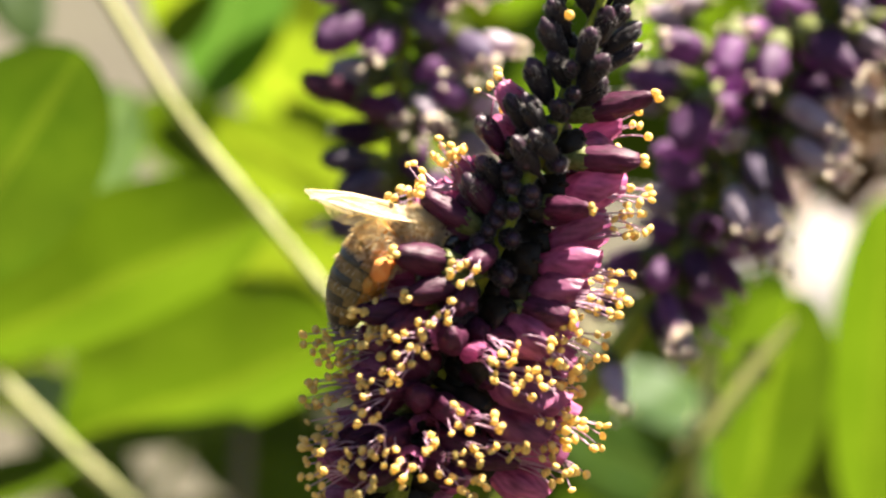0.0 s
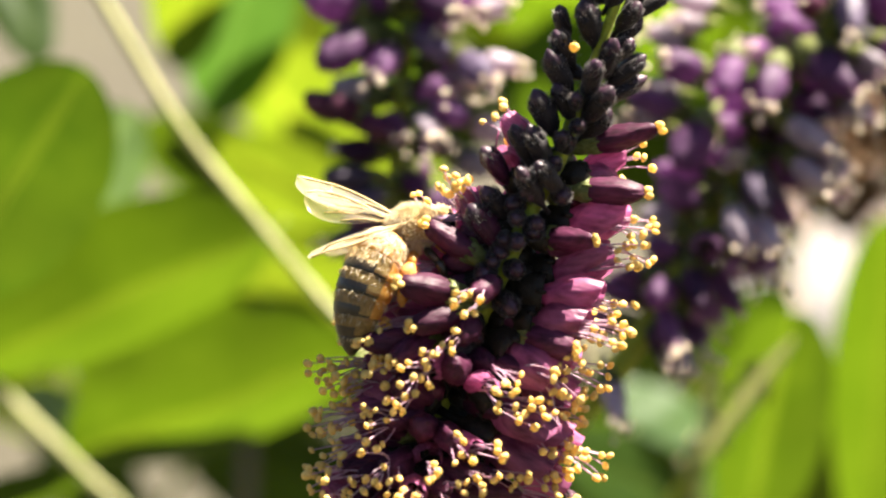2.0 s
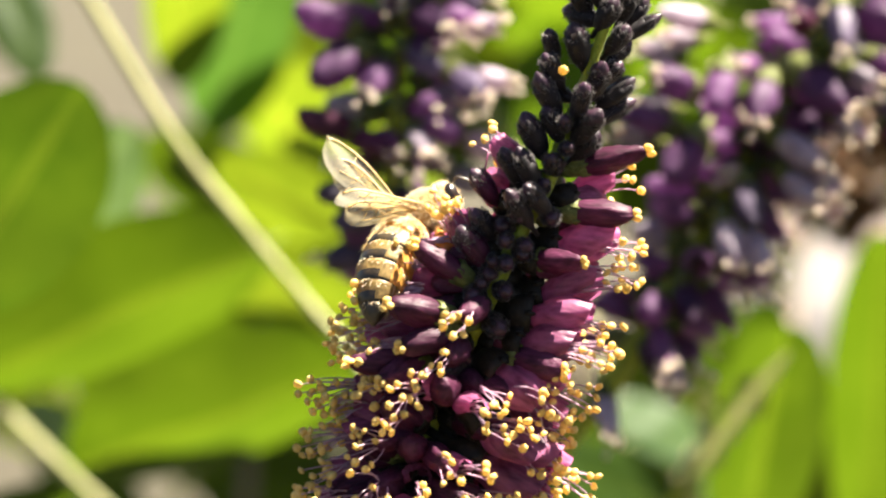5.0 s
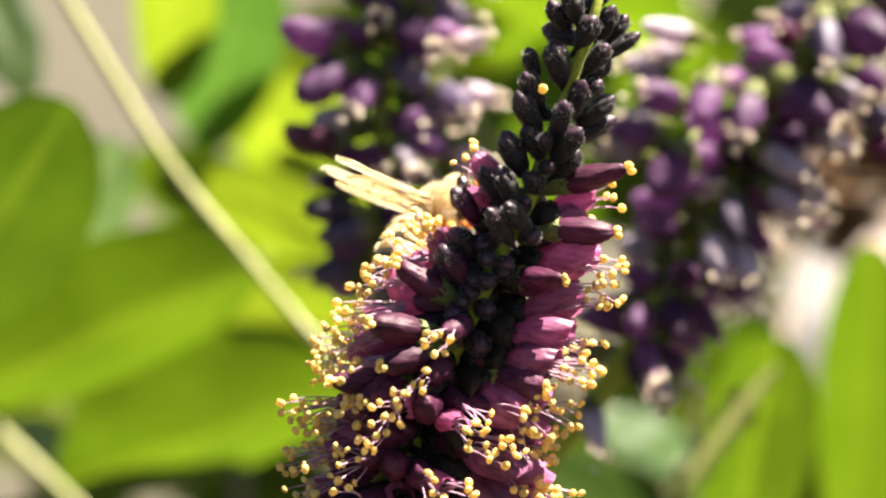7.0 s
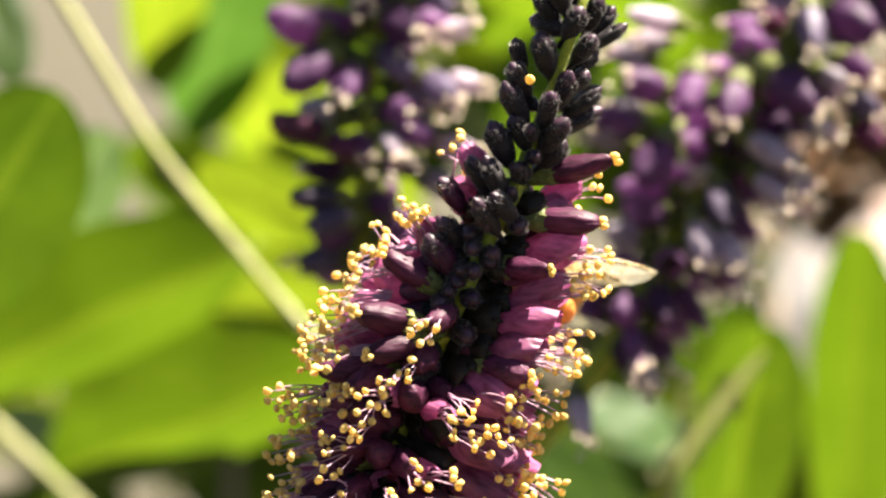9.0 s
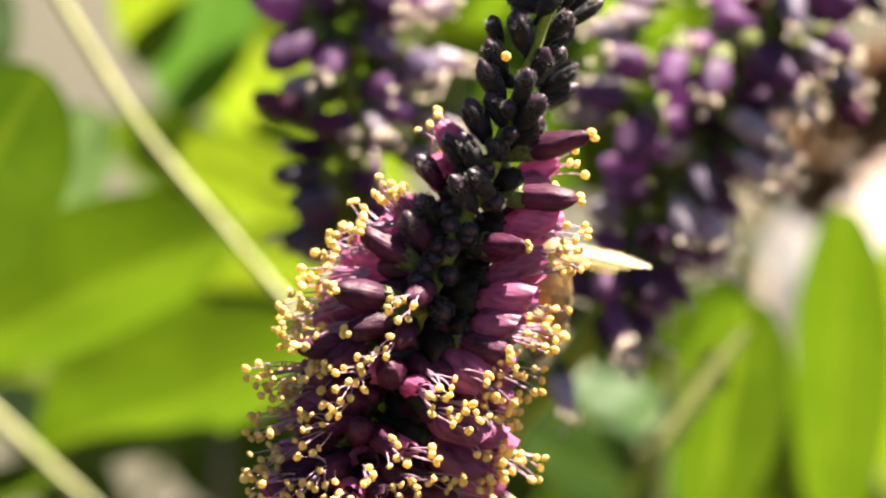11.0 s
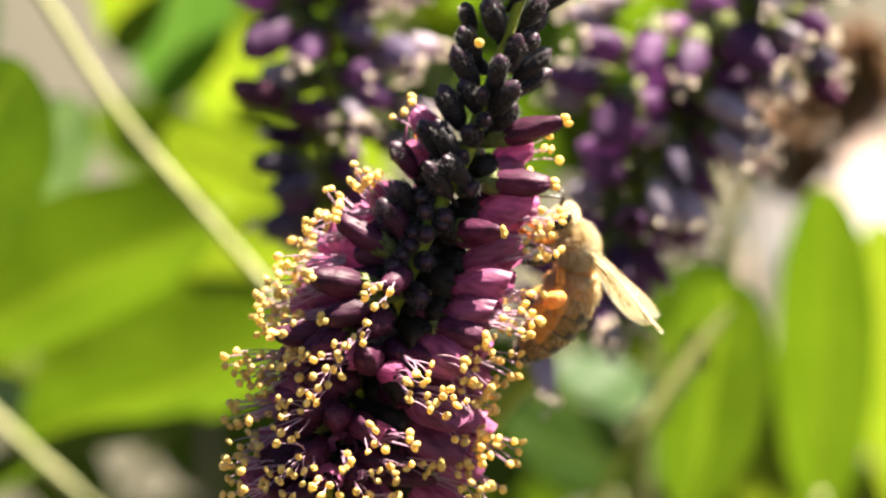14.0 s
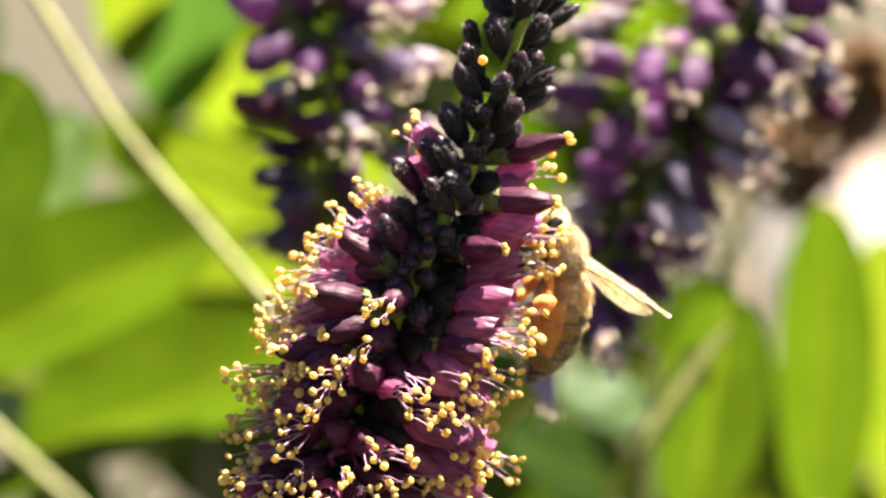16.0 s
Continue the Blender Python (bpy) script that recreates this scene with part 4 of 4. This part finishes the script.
compound_leaf("bright young leaflets seen between the spikes",
              ((-5.5, -31.4, 134), (-4.9, -9.3, 134), (-3.7, 8.2, 134), (-1.4, 22.2, 134), (2.7, 32.6, 134)), 0.5, (
    dict(base=(-26.6, 34.2, 104), tip=(-29.6, 15.3, 124), width=9.2, face=(-0.42, -0.9, -0.5), fold=-14, curl=0.06, mat=LEAF_YOUNG),
    dict(base=(-8.9, 32.3, 162), tip=(26.5, 22.0, 154), width=31.9, face=(-0.4, -0.85, -0.5), fold=-6, curl=0.06),
    dict(base=(-3.8, 10.6, 138), tip=(-12.9, 22.0, 130), width=11.1, face=(-0.38, -0.81, -0.6), fold=-6, curl=0.06, mat=LEAF_DARK),
    dict(base=(12.8, 1.2, 142), tip=(6.8, 15.3, 136), width=10.0, face=(-0.38, -0.81, -0.6), fold=-6, curl=0.06, mat=LEAF_DARK)))


# more foliage farther back, with gaps between that show the ground
FOLIAGE = random.Random(8)
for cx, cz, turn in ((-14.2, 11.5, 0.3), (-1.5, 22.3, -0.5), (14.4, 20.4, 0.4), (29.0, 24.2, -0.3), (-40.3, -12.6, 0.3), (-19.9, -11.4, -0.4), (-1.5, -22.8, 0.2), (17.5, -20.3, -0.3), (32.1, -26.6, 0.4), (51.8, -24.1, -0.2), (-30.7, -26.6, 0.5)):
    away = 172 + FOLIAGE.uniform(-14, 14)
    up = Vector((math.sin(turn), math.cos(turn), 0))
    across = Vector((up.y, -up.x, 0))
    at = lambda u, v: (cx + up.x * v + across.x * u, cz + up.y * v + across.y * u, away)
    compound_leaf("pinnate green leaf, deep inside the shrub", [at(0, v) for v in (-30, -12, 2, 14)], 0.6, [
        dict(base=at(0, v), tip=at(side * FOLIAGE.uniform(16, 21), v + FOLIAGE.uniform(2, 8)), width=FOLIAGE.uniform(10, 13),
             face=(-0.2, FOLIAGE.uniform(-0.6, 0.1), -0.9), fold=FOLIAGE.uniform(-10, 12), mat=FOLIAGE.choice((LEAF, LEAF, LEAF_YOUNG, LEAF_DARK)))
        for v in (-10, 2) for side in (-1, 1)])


# ---- the woody branches that carry spikes and leaves ----
shrub = new("shrub")
tagged(shrub, "brown woody branches of the flowering shrub", "shrub")
STUMP = Vector((0.02, 0.11, 0.0))


def branch(end, radius, bow):
    end = Vector(end)
    mid = STUMP.lerp(end, 0.5) + Vector((bow * 0.02, 0.03, 0))
    bm = bmesh.new()
    line = smooth_line([p / MM for p in (STUMP - Vector((0, 0, 0.02)), STUMP.lerp(mid, 0.5) + Vector((0, 0.02, 0)), mid, mid.lerp(end, 0.6), end)], 6)
    tube(bm, line, [radius * (2.6 - 1.6 * i / (len(line) - 1)) for i in range(len(line))], 9)
    part("branch", bm, BARK, shrub)


for n, thing in enumerate((spike, second, third, fourth, fifth)):
    low = thing.matrix_basis @ ((AXIS, AXIS_2, AXIS_3, AXIS_4, AXIS_5)[n][0] * MM)
    branch(low, 1.3, n - 1.5)
for n, (leaf, low) in enumerate(LEAF_ENDS):
    branch(FRAME @ (low * MM), 0.8, (n % 5) - 2)


# ---- the honey bee: x ahead, z its back ----
def ellipsoid(bm, centre, size, seg=16):
    n = 10
    lathe_pts = []
    for j in range(n + 1):
        a = math.pi * (0.02 + 0.96 * j / n)
        lathe_pts.append([Vector(centre) + Vector((-size[0] * math.cos(a), size[1] * math.sin(a) * math.cos(2 * math.pi * i / seg), size[2] * math.sin(a) * math.sin(2 * math.pi * i / seg))) for i in range(seg)])
    rings(bm, lathe_pts)


def hairs(bm, centre, size, count, length, seed, keep=lambda d: True, back=0.3, thick=0.03):
    """Fine hairs that stand off an ellipsoid."""
    rnd = random.Random(seed)
    for _ in range(count):
        d = Vector((rnd.gauss(0, 1), rnd.gauss(0, 1), rnd.gauss(0, 1))).normalized()
        if not keep(d):
            continue
        p = Vector(centre) + Vector((d.x * size[0], d.y * size[1], d.z * size[2]))
        n = Vector((d.x / size[0], d.y / size[1], d.z / size[2])).normalized()
        n = (n + Vector((-back, 0, 0)) + Vector((rnd.uniform(-0.35, 0.35), rnd.uniform(-0.35, 0.35), rnd.uniform(-0.35, 0.35)))).normalized()
        l = length * rnd.uniform(0.6, 1.15)
        s = n.orthogonal().normalized() * thick
        t = n.cross(s)
        a = [bm.verts.new(p + s), bm.verts.new(p - 0.5 * s + 0.87 * t), bm.verts.new(p - 0.5 * s - 0.87 * t)]
        m = [bm.verts.new(p + n * l * 0.6 + (q.co - p) * 0.7) for q in a]
        e = bm.verts.new(p + n * l + Vector((-0.08 * l, 0, -0.05 * l)))
        for i in range(3):
            j = (i + 1) % 3
            bm.faces.new((a[i], a[j], m[j], m[i]))
            bm.faces.new((m[i], m[j], e))


def leg(bee, points, radii, mat, name="leg"):
    bm = bmesh.new()
    for i, (p, q) in enumerate(zip(points, points[1:])):
        a, b = Vector(p), Vector(q)
        tube(bm, [a, a.lerp(b, 0.15), a.lerp(b, 0.6), b], [radii[i] * 0.7, radii[i], radii[i], radii[i + 1] * 0.75], 7)
    rnd = random.Random(len(points) * 7)
    for p, q, r in zip(points, points[1:], radii):
        for _ in range(26):
            c = Vector(p).lerp(Vector(q), rnd.random())
            d = Vector((rnd.gauss(0, 1), rnd.gauss(0, 1), rnd.gauss(0, 1))).normalized()
            tube(bm, [c, c + d * (r + 0.28)], [0.025, 0.008], 3)
    return part(name, bm, mat, bee)


def wing_mesh(length, chord, name):
    """Thin blade along -x from its hinge, with veins as raised threads."""
    bm = bmesh.new()
    nu, nv = 18, 8

    def edge(t):
        w = chord * (0.14 + 0.86 * math.sin(math.pi / 2 * min(1.0, t / 0.72)) ** 1.3)
        if t > 0.66:
            w *= max(0.0, 1 - ((t - 0.66) / 0.34) ** 2.4) ** 0.5
        return 0.22 * w + 0.06 * chord * math.sin(math.pi * t), -0.78 * w

    for inner in (0, 1):
        grid = []
        for j in range(nu + 1):
            t = j / nu
            f, b = edge(t)
            grid.append([bm.verts.new((-length * t, f + (b - f) * i / nv, 0.05 * chord * math.sin(9 * i / nv + 4 * t) - 0.035 * inner)) for i in range(nv + 1)])
        for j in range(nu):
            for i in range(nv):
                bm.faces.new((grid[j][i], grid[j][i + 1], grid[j + 1][i + 1], grid[j + 1][i]))
    membrane = mesh_of(name, bm, WING)
    bm = bmesh.new()
    z = lambda t, s: 0.05 * chord * math.sin(9 * s + 4 * t)

    def vein(points, r):
        out = []
        for t, s in points:
            f, b = edge(t)
            out.append((-length * t, f + (b - f) * s, z(t, s)))
        tube(bm, smooth_line(out, 5), r, 5)

    vein(((0.0, 0.02), (0.3, 0.02), (0.6, 0.02), (0.85, 0.05), (0.97, 0.3)), 0.085)
    vein(((0.0, 0.25), (0.25, 0.2), (0.5, 0.3), (0.75, 0.35)), 0.05)
    vein(((0.0, 0.4), (0.25, 0.5), (0.5, 0.62), (0.7, 0.75)), 0.045)
    vein(((0.0, 0.6), (0.3, 0.8), (0.5, 0.9)), 0.04)
    vein(((0.3, 0.22), (0.36, 0.55)), 0.04)
    vein(((0.52, 0.3), (0.55, 0.65)), 0.04)
    vein(((0.68, 0.04), (0.66, 0.35), (0.7, 0.6)), 0.04)
    return membrane, mesh_of("vein", bm, VEIN)


bee = new("honey_bee")
tagged(bee, "fuzzy golden honey bee with an orange pollen load", "bee")
bm = bmesh.new()
ellipsoid(bm, (0, 0, 0), (1.75, 1.45, 1.45))
thorax = part("thorax", bm, SKIN, bee)
bm = bmesh.new()
hairs(bm, (0, 0, 0), (1.75, 1.45, 1.45), 4200, 0.62, 1, thick=0.022)
part("fur", bm, FUZZ, thorax)
bm = bmesh.new()
ellipsoid(bm, (0, 0, 0), (0.75, 1.35, 1.25))
head = part("head", bm, SKIN, bee, m=Matrix.Translation(spot(2.2, -0.4, 0)) @ pose(0, 0, 0, 0, 25, 0))
bm = bmesh.new()
hairs(bm, (0, 0, 0), (0.75, 1.35, 1.25), 1500, 0.42, 2, lambda d: abs(d.y) < 0.75, 0.0)
part("fur", bm, FUZZ, head)
for side in (-1, 1):
    bm = bmesh.new()
    ellipsoid(bm, (0.1, side * 1.05, 0.15), (0.52, 0.42, 0.88))
    part("eye", bm, EYE, head)
    bm = bmesh.new()
    tube(bm, smooth_line([(0.7, side * 0.3, 0.3), (1.2, side * 0.7, 1.3), (1.9, side * 1.0, 0.9), (2.6, side * 1.2, 0.2)], 4), 0.11, 6)
    part("antenna", bm, CHITIN, head)
bm = bmesh.new()
tube(bm, smooth_line([(0.5, 0, -0.9), (0.7, 0, -1.7), (0.5, 0, -2.5)], 4), [0.3, 0.28, 0.25, 0.2, 0.16, 0.14, 0.12, 0.1, 0.08], 7)
part("tongue", bm, AMBER, head)

# abdomen: overlapping rings along an arc that bends towards the belly
bm = bmesh.new()
tube(bm, [(0.6, 0, 0.1), (0.0, 0, 0.05), (-0.5, 0, -0.05)], [0.5, 0.45, 0.6], 10)
abdomen = part("abdomen", bm, CHITIN, bee, m=Matrix.Translation(spot(-1.65, -0.25, 0)))
ARC, LENGTH = math.radians(44), 8.9


def belly_line(t):
    a = ARC * t
    r = LENGTH / ARC
    return Vector((-r * math.sin(a), 0, -r * (1 - math.cos(a)))), a


def belly_radius(t):
    return 2.12 * max(0.02, math.sin(math.pi * (0.10 + 0.90 * t) ** 0.80)) ** 0.62


SEGMENTS = [(0.0, 0.22, AMBER), (0.20, 0.38, AMBER), (0.36, 0.54, AMBER), (0.52, 0.70, AMBER), (0.68, 0.86, OLIVE), (0.84, 1.0, CHITIN)]
for k, (t0, t1, mat) in enumerate(SEGMENTS):
    bm = bmesh.new()
    loops = []
    for j in range(7):
        t = t0 + (t1 - t0) * j / 6
        c, a = belly_line(t)
        r = belly_radius(t) * (1 + 0.05 * (j / 6) - (0.08 if j == 6 else 0))
        loops.append([c + r * Vector((math.sin(a) * math.sin(q) * -1, math.cos(q) * 0.98, math.cos(a) * math.sin(q) * 0.92)) for q in (2 * math.pi * i / 24 for i in range(24))])
    rings(bm, loops)
    bm.faces.ensure_lookup_table()
    if k:
        for n, f in enumerate(bm.faces[:24 * 6]):
            up = math.sin(2 * math.pi * (n % 24 + 0.5) / 24)
            f.material_index = 1 if n >= 24 * (3 if up > 0.45 else 5) and up > -0.1 else 2 if up > 0.0 and 0 < k < 5 else 0
    segment = part("segment", bm, mat, abdomen)
    segment.data.materials.append(CHITIN)
    segment.data.materials.append(OLIVE)
    bm = bmesh.new()
    rnd = random.Random(50 + k)
    for _ in range((1500, 600, 110, 90, 80, 70)[k]):
        q, t = rnd.uniform(0, 2 * math.pi), rnd.uniform(t0, t0 + (t1 - t0) * (0.8 if k < 1 else 0.6 if k < 2 else 0.35))
        c, a = belly_line(t)
        n = Vector((-math.sin(a) * math.sin(q), math.cos(q), math.cos(a) * math.sin(q)))
        p = c + n * belly_radius(t) * 0.97
        n2 = (n * (0.7 if k < 1 else 0.3) + Vector((-math.cos(a), 0, -math.sin(a))) * 0.8 + Vector((rnd.uniform(-.3, .3), rnd.uniform(-.3, .3), rnd.uniform(-.3, .3)))).normalized()
        tube(bm, [p, p + n2 * (rnd.uniform(0.4, 0.8) if k < 1 else rnd.uniform(0.2, 0.4))], [0.024, 0.006], 3)
    part("hair", bm, FUZZ, segment)

# legs and wings
for side in (-1, 1):
    leg(bee, [(1.1, side * 0.9, -1.3), (1.7, side * 1.7, -2.2), (2.5, side * 1.8, -3.0), (3.0, side * 1.5, -3.7)], [0.3, 0.32, 0.22, 0.12], AMBER)
    leg(bee, [(0.1, side * 1.1, -1.4), (0.2, side * 2.2, -2.2), (0.5, side * 2.4, -3.5), (0.9, side * 2.1, -4.4)], [0.32, 0.34, 0.24, 0.12], CHITIN)
    hind = leg(bee, [(-0.9, side * 1.1, -1.4), (-1.9, side * 2.2, -1.7), (-3.1, side * 2.3, -3.2), (-3.2, side * 1.9, -4.5)], [0.36, 0.42, 0.40, 0.16], AMBER, "hind_leg")
    bm = bmesh.new()
    bmesh.ops.create_icosphere(bm, subdivisions=3, radius=0.95)
    for p in bm.verts:
        p.co = Vector((p.co.x * 0.72, p.co.y * 0.66, p.co.z * 0.92)) + 0.12 * noise.noise_vector(p.co * 1.5)
        p.co += Vector((-2.7, side * 2.65, -2.4))
    part("pollen_load", bm, POLLEN, hind, "packed ball of orange pollen")
FORE = wing_mesh(7.9, 2.7, "fore_wing")
HIND = wing_mesh(6.4, 2.2, "hind_wing")
wings = []
for side in (-1, 1):
    for name, (membrane, veins), hinge in (("fore_wing", FORE, (-0.4, 1.1, 0.95)), ("hind_wing", HIND, (-1.0, 1.1, 0.85))):
        w = place(name, membrane, bee)
        place("vein", veins, w)
        wings.append((w, side, name, hinge))


def wing_pose(side, name, hinge, sweep, lift, twist):
    """sweep: degrees out from straight back; lift: degrees up; twist: about its own length."""
    extra = 9 if name == "hind_wing" else 0
    m = Matrix.Translation(Vector((hinge[0], side * hinge[1], hinge[2])) * MM)
    twist += 35 if name == "hind_wing" else 0
    m = m @ pose(0, 0, 0, 0, 0, side * -(sweep - extra)) @ pose(0, 0, 0, 0, lift, 0) @ pose(0, 0, 0, side * twist, 0, 0)
    if side > 0:
        return m
    return m @ Matrix.Rotation(math.pi, 4, "X")


def bee_pose(at, ahead, back):
    """ahead: where its head points; back: where its back points (right, up, away)."""
    x = Vector((ahead[0], ahead[2], ahead[1])).normalized()
    z = Vector((back[0], back[2], back[1]))
    z = (z - x * z.dot(x)).normalized()
    m = Matrix((x, z.cross(x), z)).transposed().to_4x4()
    m.translation = spot(*at)
    return FRAME @ m


def motions():
    walk(spike, [
        (0, plan_pose(-7.17, -41.17, -0.08, 0.75)),
        (0.5, plan_pose(-6.93, -41.45, -0.62, 0.17)),
        (1, plan_pose(-6.77, -41.91, -0.29, 0.60)),
        (1.5, plan_pose(-7.10, -42.00, -0.35, 0.46)),
        (2, plan_pose(-6.89, -41.97, -0.50, 0.60)),
        (2.5, plan_pose(-7.01, -41.85, -0.95, 0.29)),
        (3, plan_pose(-6.65, -42.35, -0.48, 0.42)),
        (3.5, plan_pose(-7.09, -42.75, -0.02, 0.44)),
        (4, plan_pose(-7.12, -42.28, -0.32, 0.27)),
        (6.5, plan_pose(-6.79, -42.43, -0.52, 0.68)),
        (7, plan_pose(-7.17, -42.58, -0.13, 0.43)),
        (7.5, plan_pose(-7.21, -42.63, -0.18, 0.37)),
        (8, plan_pose(-7.19, -42.80, 0.03, 0.27)),
        (8.5, plan_pose(-7.32, -42.61, 0.00, 0.07)),
        (9, plan_pose(-7.28, -42.61, -0.06, 0.02)),
        (11.5, plan_pose(-7.50, -42.57, -0.15, 0.15)),
        (12, plan_pose(-7.59, -42.55, -0.01, 0.09)),
        (12.5, plan_pose(-7.41, -42.65, 0.14, 0.33)),
        (13, plan_pose(-7.61, -42.85, 0.32, -0.07)),
        (13.5, plan_pose(-7.79, -42.73, 0.36, -0.10)),
        (14, plan_pose(-7.59, -42.63, 0.23, 0.01)),
        (14.5, plan_pose(-7.58, -42.65, 0.27, -0.17)),
        (15, plan_pose(-7.62, -42.65, 0.23, -0.38)),
        (15.5, plan_pose(-7.65, -42.73, 0.27, -0.21)),
        (16, plan_pose(-7.76, -42.69, 0.29, -0.40)),
    ])
    rows = [
        (0, (-4.8, -1.4, -2), (0.95, -0.14, 0.3), (0.1, 1, -0.35)),
        (0.5, (-4.4, -1.4, -2), (0.96, -0.12, 0.26), (0.1, 1, -0.35)),
        (1, (-4.1, -1.4, -2), (0.95, -0.08, 0.29), (0.1, 1, -0.35)),
        (1.5, (-4.2, -1.6, -2), (0.96, -0.06, 0.28), (0, 1, -0.35)),
        (1.8, (-5.7, -0.5, -2.4), (0.89, 0.21, 0.41), (-0.2, 0.95, -0.35)),
        (2.1, (-4.7, 0.2, -1), (0.78, 0.32, 0.53), (-0.4, 0.85, -0.3)),
        (2.5, (-4.3, 1.4, 0.5), (0.67, 0.47, 0.57), (-0.6, 0.75, -0.3)),
        (3, (-4.1, 1.2, 1), (0.59, 0.54, 0.6), (-0.68, 0.7, -0.2)),
        (3.5, (-4.0, 1.0, 1.2), (0.54, 0.61, 0.59), (-0.72, 0.68, -0.15)),
        (4.2, (-4.0, 1.7, 1.2), (0.5, 0.61, 0.62), (-0.72, 0.68, -0.12)),
        (5.2, (-3.4, 2.2, 2.4), (0.54, 0.58, 0.61), (-0.72, 0.66, -0.12)),
        (6.3, (-2.6, 2.8, 4), (0.62, 0.55, 0.56), (-0.75, 0.62, -0.1)),
        (6.6, (-2.1, 2.9, 6.3), (0.68, 0.56, 0.48), (-0.8, 0.6, -0.1)),
        (6.9, (-2.2, 4.7, 7), (0.62, 0.67, 0.42), (-0.7, 0.7, 0)),
        (7.05, (-0.6, 3.0, 9.5), (0.52, 0.6, 0.6), (-0.65, 0.7, 0.05)),
        (7.2, (0.8, 3.0, 11.5), (0.58, 0.6, 0.55), (-0.6, 0.7, 0.1)),
        (7.5, (3.6, 1.2, 12.5), (0.58, 0.35, 0.72), (-0.3, 0.85, 0)),
        (7.95, (4.8, 0.8, 13), (0.95, 0.15, -0.1), (0, 0.95, 0.1)),
        (8.2, (4.6, 0.6, 12), (0.5, 0.1, -0.8), (0.3, 0.8, 0.4)),
        (8.5, (6.2, 0.4, 9), (-0.1, 0.1, -0.95), (0.4, 0.9, 0.1)),
        (9, (6.9, -1.1, 8), (-0.37, 0.11, -0.92), (0.45, 0.88, 0.1)),
        (9.3, (7.2, -1.4, 8), (-0.35, 0.15, -0.9), (0.5, 0.85, 0.1)),
        (10.3, (7.4, -1.4, 8), (-0.32, 0.65, -0.65), (0.8, 0.55, 0.1)),
        (11.3, (8.1, -1.1, 7), (-0.3, 0.84, -0.45), (0.95, 0.25, 0.05)),
        (11.6, (8.3, -0.7, 7), (-0.16, 0.98, 0.08), (0.97, 0.15, -0.1)),
        (12, (11.9, -4.5, 9), (0.45, 0.12, 0.88), (0.75, 0.1, -0.6)),
        (12.5, (11.6, -4.1, 10), (0.3, 0.24, 0.92), (0.8, 0.05, -0.6)),
        (13, (13.6, -4.6, 9), (0.06, 0.43, 0.9), (0.8, -0.15, -0.5)),
        (13.4, (12.9, -4.5, 8.5), (-0.26, 0.58, 0.77), (0.78, -0.35, -0.5)),
        (13.7, (12.7, -4.4, 7), (-0.23, 0.65, 0.73), (0.85, -0.2, -0.4)),
        (14, (12.7, -2.7, 3), (-0.28, 0.93, -0.24), (0.97, 0.25, -0.1)),
        (14.5, (11.5, -2.7, 3), (-0.34, 0.9, -0.27), (0.97, 0.2, -0.1)),
        (15.2, (11.8, -2.9, 3), (-0.29, 0.9, -0.32), (0.97, 0.2, -0.05)),
        (15.6, (11.8, -2.4, 3), (-0.26, 0.92, -0.29), (0.97, 0.2, 0)),
        (16, (11.8, -1.9, 3), (-0.22, 0.93, -0.29), (0.97, 0.2, 0.05))]
    walk(bee, [(t, bee_pose(at, x, z)) for t, at, x, z in rows])
    joint = (-1.65, -0.25, 0)
    bends = [(0, 56), (0.5, 56), (1, 56), (1.5, 54), (1.8, 44), (2.1, 24), (2.5, 8), (3, 0), (3.5, -6), (4.2, -6), (5.2, -6), (6.3, -6), (6.6, -6), (6.9, -4), (7.2, -6), (9, -4), (11.3, 0), (11.6, 0), (12, -6), (12.5, 15), (13, 25), (13.4, 32), (13.7, 32), (14, 30), (14.5, 22), (15.2, 18), (15.6, 14), (16, 10)]
    walk(abdomen, [(t, Matrix.Translation(spot(*joint)) @ pose(0, 0, 0, 0, -a, 0)) for t, a in bends])
    # time; sweep and lift of the wings on either side; twist
    beats = [(0, -3, 3, -1, 3, 6), (0.5, 1, 4, -5, 4, 6), (1, 2, 4, -8, 4, 6), (1.5, -9, -4, 4, -4, 6),
             (1.8, -18, -17, 22, 22, 5), (2.1, -20, 2, 75, 30, 5), (2.5, -21, 14, 100, 40, 5), (3, 4, 28, 100, 89, 5),
             (3.5, 12, 31, 100, 89, 4), (4.2, 11, 32, 100, 90, 4), (5.2, 23, 37, 100, 89, -12), (6.3, 40, 41, 100, 81, -28),
             (6.6, 16, 58, 54, 73, -28), (6.9, 5, 50, 42, 62, -28), (7.05, 16, 72, 50, 76, -28), (7.2, 40, 60, 50, 70, -14), (7.4, 8, 15, 8, 15, 0),
             (8.1, 8, 5, 8, 5, 0), (8.5, 62, 18, 55, 18, 40), (9, 64, 17, 48, 14, 45), (10.2, 35, 30, 25, 35, 20),
             (11.3, -17, 49, 15, 55, -6), (11.6, 22, 44, 36, 50, 0), (12, 33, 16, 56, 39, 35), (12.5, 47, 23, 52, 47, 35),
             (13, 37, 11, 45, 21, 30), (13.4, 48, 1, 29, 16, 40), (13.7, 44, -5, 30, 29, 40), (14, 10, 24, 16, 26, 2),
             (14.5, 78, 27, 14, 38, 4), (15.2, 59, 22, 20, 22, 4), (15.6, 37, 32, 20, 33, 0), (16, 7, 38, 22, 42, -6)]
    for w, side, name, hinge in wings:
        walk(w, [(t, wing_pose(side, name, hinge, a if side < 0 else c, b if side < 0 else d, e)) for t, a, b, c, d, e in beats])


motions()
